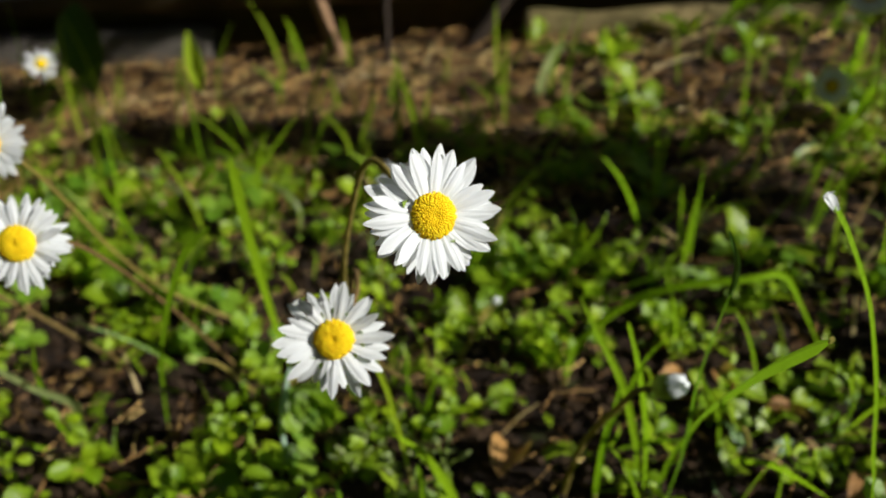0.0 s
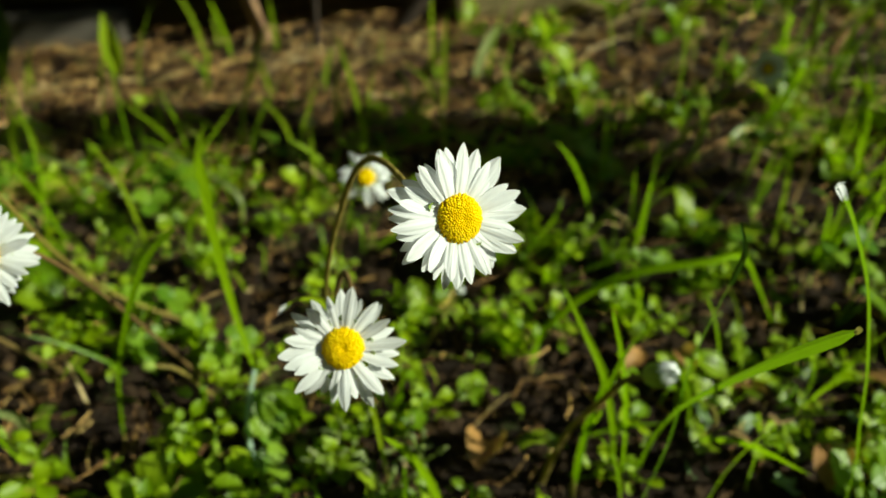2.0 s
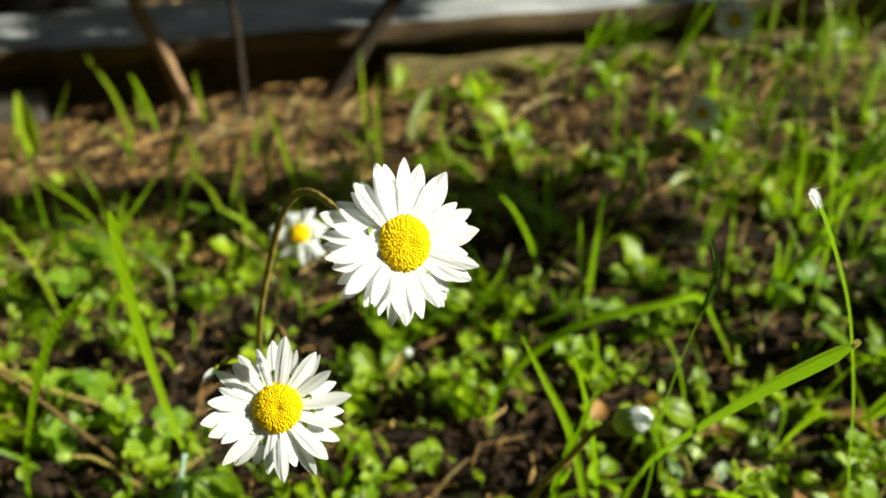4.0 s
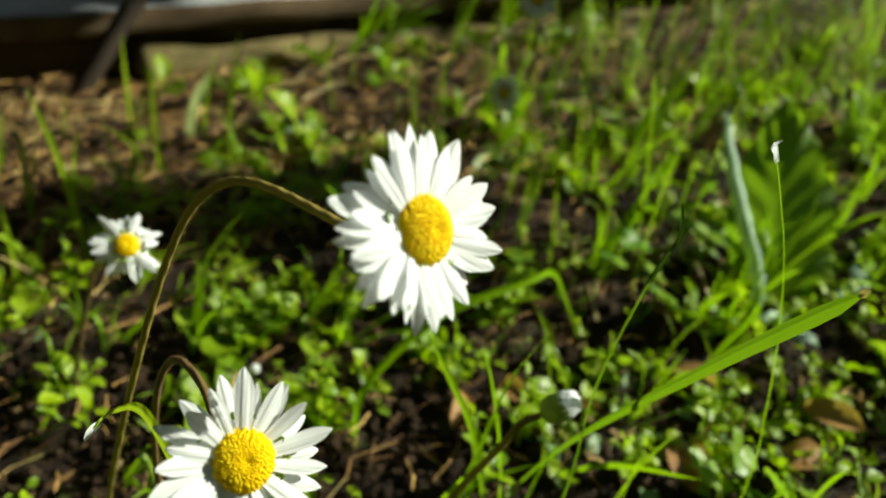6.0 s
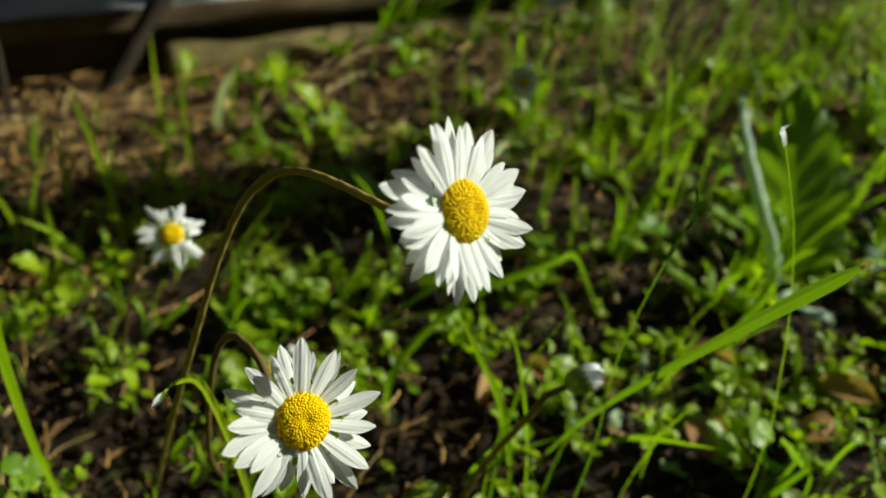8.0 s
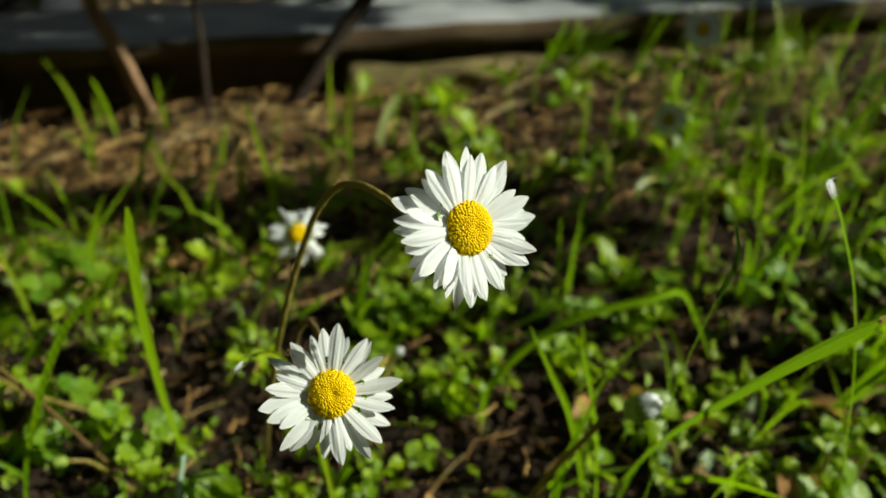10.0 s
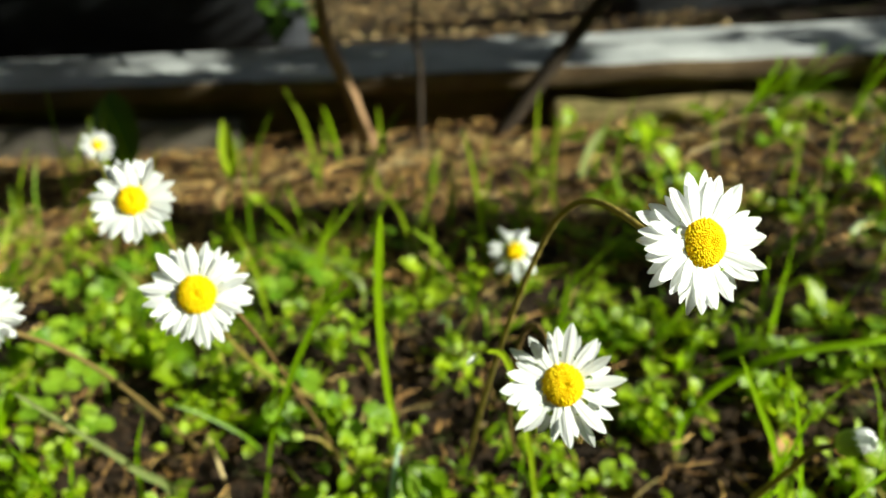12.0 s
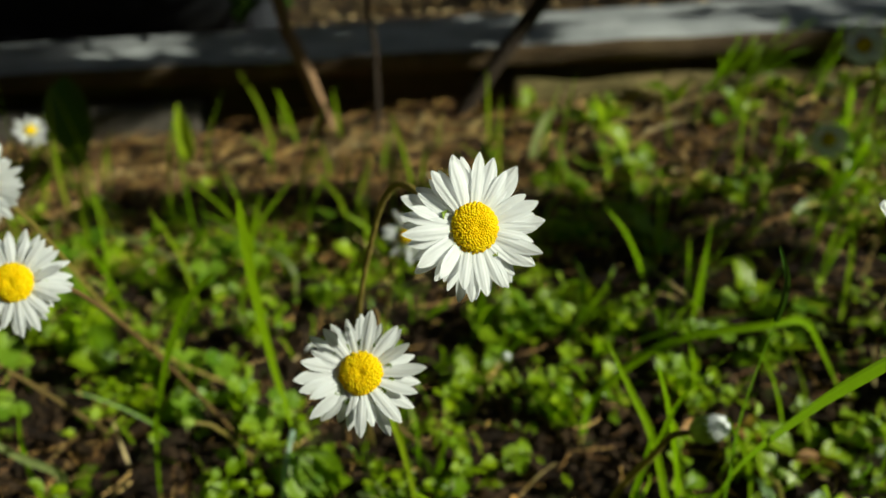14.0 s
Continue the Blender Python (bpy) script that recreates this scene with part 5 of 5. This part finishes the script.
CLUMPS = ((0.029, 0.290), (0.032, 0.272), (0.042, 0.265), (0.018, 0.264), (0.027, 0.332), (0.037, 0.328), (0.045, 0.315), (0.012, 0.317), (0.054, 0.306), (0.020, 0.304), (0.039, 0.290), (0.025, 0.249), (-0.029, 0.271), (-0.014, 0.271),
          (0.185, 0.402), (0.205, 0.392), (0.172, 0.415), (0.150, 0.300), (0.195, 0.345), (0.145, 0.205), (0.165, 0.215), (0.182, 0.182), (0.142, 0.232), (0.240, 0.300), (0.225, 0.275), (0.117, 0.201), (0.133, 0.191), (0.150, 0.178), (0.157, 0.196), (0.161, 0.178), (0.186, 0.197), (0.174, 0.190), (0.200, 0.215))
for k, (x, y) in enumerate(CLUMPS):
    ob = crisp_weed(950 + k)
    ob.matrix_basis = pose(x, y, ground_height(x, y) - 0.001, 6, 24, 40 * k) @ Matrix.Scale(0.52 + 0.08 * (k % 4), 4)


# ---- uncountable small stuff ----
def straw(rng, x, y, z, length, radius, tilt):
    a = rng.uniform(0, 2 * math.pi)
    d = Vector((math.cos(a), math.sin(a), tilt))
    side = Vector((-math.sin(a), math.cos(a), 0))
    bow = side * length * rng.uniform(-0.12, 0.12)
    verts = []
    for u, w in ((0, 0.8), (0.5, 1.0), (1, 0.5)):
        p = Vector((x, y, z)) + d * length * (u - 0.5) + bow * (1 - (2 * u - 1) ** 2)
        verts += [p + side * radius * w, p + Vector((0, 0, radius * 1.4 * w)), p - side * radius * w]
    return verts, [(0, 1, 4, 3), (1, 2, 5, 4), (2, 0, 3, 5), (3, 4, 7, 6), (4, 5, 8, 7), (5, 3, 6, 8), (0, 2, 1), (6, 7, 8)]


def build_litter():
    rng = random.Random(77)
    pieces = []
    for _ in range(13000):
        back = rng.random() < 0.90
        y = rng.uniform(0.36, 0.62) if back else rng.uniform(0.12, 0.37)
        x = rng.uniform(-0.12 - 0.6 * y, 0.12 + 0.95 * y)
        if x > 0.05 and y > 0.34 and rng.random() < 0.2:
            continue
        z = ground_height(x, y) + rng.uniform(0.001, 0.007)
        long = rng.random() < (0.07 if back else 0.03)
        pieces.append(straw(rng, x, y, z, rng.uniform(0.02, 0.05) if long else rng.uniform(0.004, 0.016), rng.uniform(0.0002, 0.00050) if long else rng.uniform(0.00010, 0.00030), rng.uniform(-0.25, 0.25)))
    for _ in range(900):
        y = rng.uniform(0.20, 0.40)
        x = rng.uniform(-0.10 - 0.55 * y, 0.10 + 0.85 * y)
        pieces.append(straw(rng, x, y, ground_height(x, y) + rng.uniform(0.001, 0.006), rng.uniform(0.006, 0.022), rng.uniform(0.00007, 0.00016), rng.uniform(-0.5, 0.5)))
    verts, faces = join(pieces)
    straws = join(straw_pieces())
    data = mesh("plant_litter", verts + straws[0], faces + [tuple(len(verts) + k for k in q) for q in straws[1]], LITTER, False)
    data.materials.append(STRAW)
    for p in list(data.polygons)[len(faces):]:
        p.material_index = 1
    tagged(new("plant_litter", data), "tan and brown dead grass, straw and needles on soil", "litter", kind="stuff")


def straw_pieces():
    """Longer pale straws, and dead stalks among the weeds."""
    rng = random.Random(81)
    pieces = []
    for i in range(110):
        x, y = rng.uniform(-0.42, 0.10), rng.uniform(0.40, 0.585)
        if i > 85:
            x, y = rng.uniform(0.08, 0.30), rng.uniform(0.38, 0.57)
        o = Vector((x, y, ground_height(x, y) + rng.uniform(0.003, 0.008)))
        a = rng.gauss(0.1, 0.7)
        w = Vector((math.cos(a), math.sin(a), rng.uniform(-0.06, 0.06))) * rng.uniform(0.018, 0.060) * 0.5
        bow = Vector((-w.y, w.x, 0.06 * rng.random())) * rng.uniform(-0.25, 0.25)
        pieces.append(tube([o - w, o + bow, o + w], rng.uniform(0.0003, 0.0007), 0.0002, 5, 3))
    for _ in range(110):
        y = rng.uniform(0.16, 0.44)
        x = rng.uniform(-0.08 - 0.55 * y, 0.10 + 0.85 * y)
        if noise.noise((x * 24, y * 24, 33)) < 0.02:
            continue
        o = Vector((x, y, ground_height(x, y) - 0.001))
        a, d, h = rng.uniform(0, 6.28), rng.uniform(0.006, 0.024), rng.uniform(0.004, 0.022)
        w = Vector((math.cos(a) * d, math.sin(a) * d, h))
        pieces.append(tube([o, o + w * 0.5 + Vector((0, 0, 0.002)), o + w], rng.uniform(0.0004, 0.0008), 0.0002, 5, 2))
    return pieces


def build_chips():
    rng = random.Random(78)
    pieces = []
    for i in range(4200):
        if i < 1200:
            y, x = rng.uniform(0.36, 0.60), rng.uniform(-0.45, 0.35)
        elif i < 1450:
            y, x = rng.uniform(0.12, 0.38), rng.uniform(-0.25, 0.25)
        else:
            y, x = 0.72 + 0.7 * rng.random() ** 1.5, rng.uniform(-0.35, 0.20)
        s = rng.uniform(0.0010, 0.0030) * (1.7 if y > 0.7 else 1.0)
        m = pose(x, y, ground_height(x, y) + rng.uniform(0, 0.003), rng.uniform(-25, 25), rng.uniform(-25, 25), rng.uniform(0, 360))
        c = [(-1, -0.5), (0.2, -0.7), (1, -0.2), (0.7, 0.5), (-0.6, 0.6)]
        jit = [(u + rng.uniform(-0.25, 0.25), v + rng.uniform(-0.2, 0.2)) for u, v in c]
        v = [m @ Vector((u * s, w * s, h)) for h in (0, s * 0.28) for u, w in jit]
        pieces.append((v, [(4, 3, 2, 1, 0), (5, 6, 7, 8, 9)] + [(k, (k + 1) % 5, 5 + (k + 1) % 5, 5 + k) for k in range(5)]))
    tagged(new("bark_crumbs", mesh("bark_crumbs", *join(pieces), CHIPS, False)), "brown bark chips and soil crumbs", "bark chips", kind="stuff")


def build_far_grass():
    rng = random.Random(79)
    pieces = []
    for _ in range(5200):
        y = rng.uniform(0.30, 0.59)
        x = rng.uniform(-0.42, 0.66)
        ramp = min(1.0, max(0.20, (x - 0.03) / 0.30)) * (1.0 if y < 0.50 else 0.55)
        if rng.random() > 0.62 * ramp or noise.noise((x * 19, y * 19, 5)) < rng.uniform(0.02, 0.26) or rng.random() < 0.97 * bare(x, y) * (y < 0.41):
            continue
        h, d, a = rng.uniform(0.014, 0.036) + 0.050 * rng.random() ** 2, rng.uniform(0.004, 0.026), rng.uniform(0, 6.28)
        o = Vector((x, y, ground_height(x, y) - 0.002))
        line = [o, o + Vector((math.cos(a) * d * 0.3, math.sin(a) * d * 0.3, h * 0.55)), o + Vector((math.cos(a) * d, math.sin(a) * d, h))]
        pieces.append(blade_geometry(line, rng.uniform(0.0014, 0.0032), 0.3, rng.uniform(-1, 1), steps=3))
    for _ in range(2800):
        y = rng.uniform(0.15, 0.50)
        x = rng.uniform(-0.10 - 0.58 * y, 0.12 + 0.95 * y)
        if rng.random() > (0.55 if x > 0.05 else 0.35) or noise.noise((x * 30, y * 30, 15)) < rng.uniform(-0.2, 0.2) or rng.random() < bare(x, y):
            continue
        h, d, a = rng.uniform(0.006, 0.020), rng.uniform(0.003, 0.014), rng.uniform(0, 6.28)
        o = Vector((x, y, ground_height(x, y) - 0.001))
        line = [o, o + Vector((math.cos(a) * d * 0.4, math.sin(a) * d * 0.4, h * 0.65)), o + Vector((math.cos(a) * d, math.sin(a) * d, h))]
        pieces.append(blade_geometry(line, rng.uniform(0.0007, 0.0016), 0.3, rng.uniform(-1, 1), steps=2))
    tagged(new("thin_grass", mesh("thin_grass", *join(pieces), GRASS_FAR)), "thin tangled grass in front of the edging", "grass", kind="stuff")


def build_lawn():
    """Short grass that carries the lawn on around the camera, out of sight."""
    rng = random.Random(80)
    pieces = []
    while len(pieces) < 5200:
        x, y = rng.uniform(-1.5, 1.7), rng.uniform(-0.8, 0.57)
        if (y > 0.10 and -0.14 - 0.62 * y < x < 0.16 + 0.95 * y) or (x * x + y * y < 0.03) or noise.noise((x * 9, y * 9, 8)) < rng.uniform(-0.3, 0.1):
            continue
        h, d, a = rng.uniform(0.015, 0.05), rng.uniform(0.004, 0.03), rng.uniform(0, 6.28)
        o = Vector((x, y, ground_height(x, y) - 0.002))
        pieces.append(blade_geometry([o, o + Vector((math.cos(a) * d * 0.3, math.sin(a) * d * 0.3, h * 0.55)), o + Vector((math.cos(a) * d, math.sin(a) * d, h))], rng.uniform(0.0014, 0.0030), 0.3, rng.uniform(-1, 1), steps=2))
    tagged(new("lawn_grass", mesh("lawn_grass", *join(pieces), GRASS_FAR)), "short patchy lawn grass around the flowers", "grass", kind="stuff")


build_lawn()
build_litter()
build_chips()
build_far_grass()


# ---- shrub whose stems cross the plank, with unseen leaves added above for shade ----
def build_shrub():
    rng = random.Random(12)
    base = Vector((-0.1285, 0.572, ground_height(-0.1285, 0.572) - 0.006))
    shrub = new("shrub")
    shrub.location = base

    def stem(route, r0, r1, material, label):
        part("branch", mesh("branch", *tube([Vector(p) - base for p in route], r0, r1, 9, 6, 0.08, rng), material), shrub, None, label)

    stem([base, (-0.147, 0.589, 0.034), (-0.161, 0.601, 0.062)], 0.0056, 0.0050, STICK, "tan woody stem")
    stem([(-0.160, 0.600, 0.060), (-0.163, 0.602, 0.10), (-0.150, 0.60, 0.22), (-0.06, 0.62, 0.42)], 0.0050, 0.0035, STICK, "dark upper stem")
    stem([(-0.040, 0.583, -0.012), (-0.005, 0.586, 0.035), (0.0343, 0.592, 0.085), (0.13, 0.60, 0.22), (0.27, 0.56, 0.40)], 0.0072, 0.0038, BARK, "dark slanting stem")
    stem([(-0.0913, 0.556, -0.016), (-0.0905, 0.570, 0.05), (-0.088, 0.58, 0.12), (-0.02, 0.60, 0.40)], 0.0024, 0.0016, BARK, "thin dark upright stem")
    # Unseen branches, added to carry the clumps that cast shade.
    stem([(0.27, 0.56, 0.40), (0.42, 0.44, 0.34), (0.55, 0.27, 0.25)], 0.0035, 0.0015, BARK, "dark side branch added out of view to carry leaf clumps")
    stem([(0.27, 0.56, 0.40), (0.56, 0.56, 0.43), (1.00, 0.50, 0.42)], 0.0035, 0.0015, BARK, "dark side branch added out of view to carry leaf clumps")
    stem([(0.27, 0.56, 0.40), (0.45, 0.52, 0.42), (0.62, 0.50, 0.42)], 0.0035, 0.0015, BARK, "dark side branch added out of view to carry leaf clumps")
    shape = [thicken(leaf_geometry(0.030, 0.017, 0.12, 0.4, 0.2, 0.05, 0.04, 0.6, random.Random(k)), 0.0002) for k in range(3)]
    # All but the low clump by the plank are unseen, placed to cast shade.
    clumps = (((0.635, 0.512, 0.42), (0.125, 0.052, 0.02), 380), ((0.49, 0.305, 0.25), (0.05, 0.016, 0.015), 72), ((0.545, 0.272, 0.25), (0.03, 0.02, 0.015), 44), ((1.09, 0.51, 0.42), (0.15, 0.06, 0.03), 200), ((0.25, 0.515, 0.41), (0.11, 0.05, 0.02), 200), ((0.425, 0.372, 0.41), (0.042, 0.032, 0.015), 140), ((1.20, 0.74, 0.46), (0.18, 0.10, 0.05), 200), ((0.27, 0.40, 0.336), (0.055, 0.032, 0.042), 130), ((0.29, 0.672, 0.425), (0.17, 0.055, 0.070), 420), ((0.275, 0.514, 0.412), (0.052, 0.050, 0.020), 80), ((-0.205, 0.705, 0.100), (0.030, 0.030, 0.050), 46), ((0.37, 0.474, 0.41), (0.17, 0.009, 0.010), 190), ((0.436, 0.302, 0.250), (0.026, 0.014, 0.010), 40), ((0.540, 0.311, 0.252), (0.026, 0.012, 0.010), 36), ((0.47, 0.322, 0.27), (0.060, 0.014, 0.012), 70), ((0.42, 0.330, 0.30), (0.070, 0.016, 0.014), 80))
    for centre, radii, count in clumps:
        pieces = []
        for _ in range(count):
            turn, far = rng.uniform(0, 6.28), math.sqrt(rng.random())
            spread = (math.cos(turn) * far, math.sin(turn) * far, rng.uniform(-1, 1))
            p = Vector([c + q * r for c, q, r in zip(centre, spread, radii)]) - base
            m = Matrix.Translation(p) @ pose(0, 0, 0, rng.uniform(-40, 40), rng.uniform(-40, 40), rng.uniform(0, 360))
            v, f = shape[rng.randrange(3)]
            pieces.append(([m @ q for q in v], f))
        part("foliage", mesh("foliage", *join(pieces), SHRUB_LEAF), shrub, None, "clump of dark green leaves, most added out of view to cast shade")
    # Unseen crown, added to keep sky light off the plank.
    pieces = []
    for _ in range(2100):
        turn, far = rng.uniform(0, 6.28), math.sqrt(rng.random())
        p = Vector((-0.20 + 0.56 * math.cos(turn) * far, 0.75 + 0.38 * math.sin(turn) * far, 0.56 + rng.uniform(-0.06, 0.10) * (1.2 - far))) - base
        m = Matrix.Translation(p) @ pose(0, 0, 0, rng.uniform(-40, 40), rng.uniform(-40, 40), rng.uniform(0, 360))
        v = [m @ Vector(q) for q in ((0, 0, 0), (0.011, 0.018, 0.003), (0, 0.020, 0), (-0.011, 0.018, 0.003), (0.009, 0.036, 0), (0, 0.037, -0.003), (-0.009, 0.036, 0), (0, 0.050, -0.008))]
        pieces.append((v, [(0, 1, 2), (0, 2, 3), (1, 4, 5, 2), (2, 5, 6, 3), (4, 7, 5), (5, 7, 6)]))
    part("crown", mesh("crown", *join(pieces), SHRUB_LEAF), shrub, None, "spreading crown of dark green leaves, added unseen to block sky light")
    stem([(-0.163, 0.602, 0.10), (-0.175, 0.64, 0.125), (-0.205, 0.70, 0.12)], 0.0022, 0.0012, BARK, "thin dark side twig")
    # Unseen stem, added to carry the crown.
    stem([(-0.150, 0.60, 0.22), (-0.14, 0.70, 0.42), (-0.12, 0.82, 0.58)], 0.0042, 0.0020, BARK, "dark upper stem")
    tagged(shrub, "woody shrub with dark bare stems against the edging", "shrub")


build_shrub()
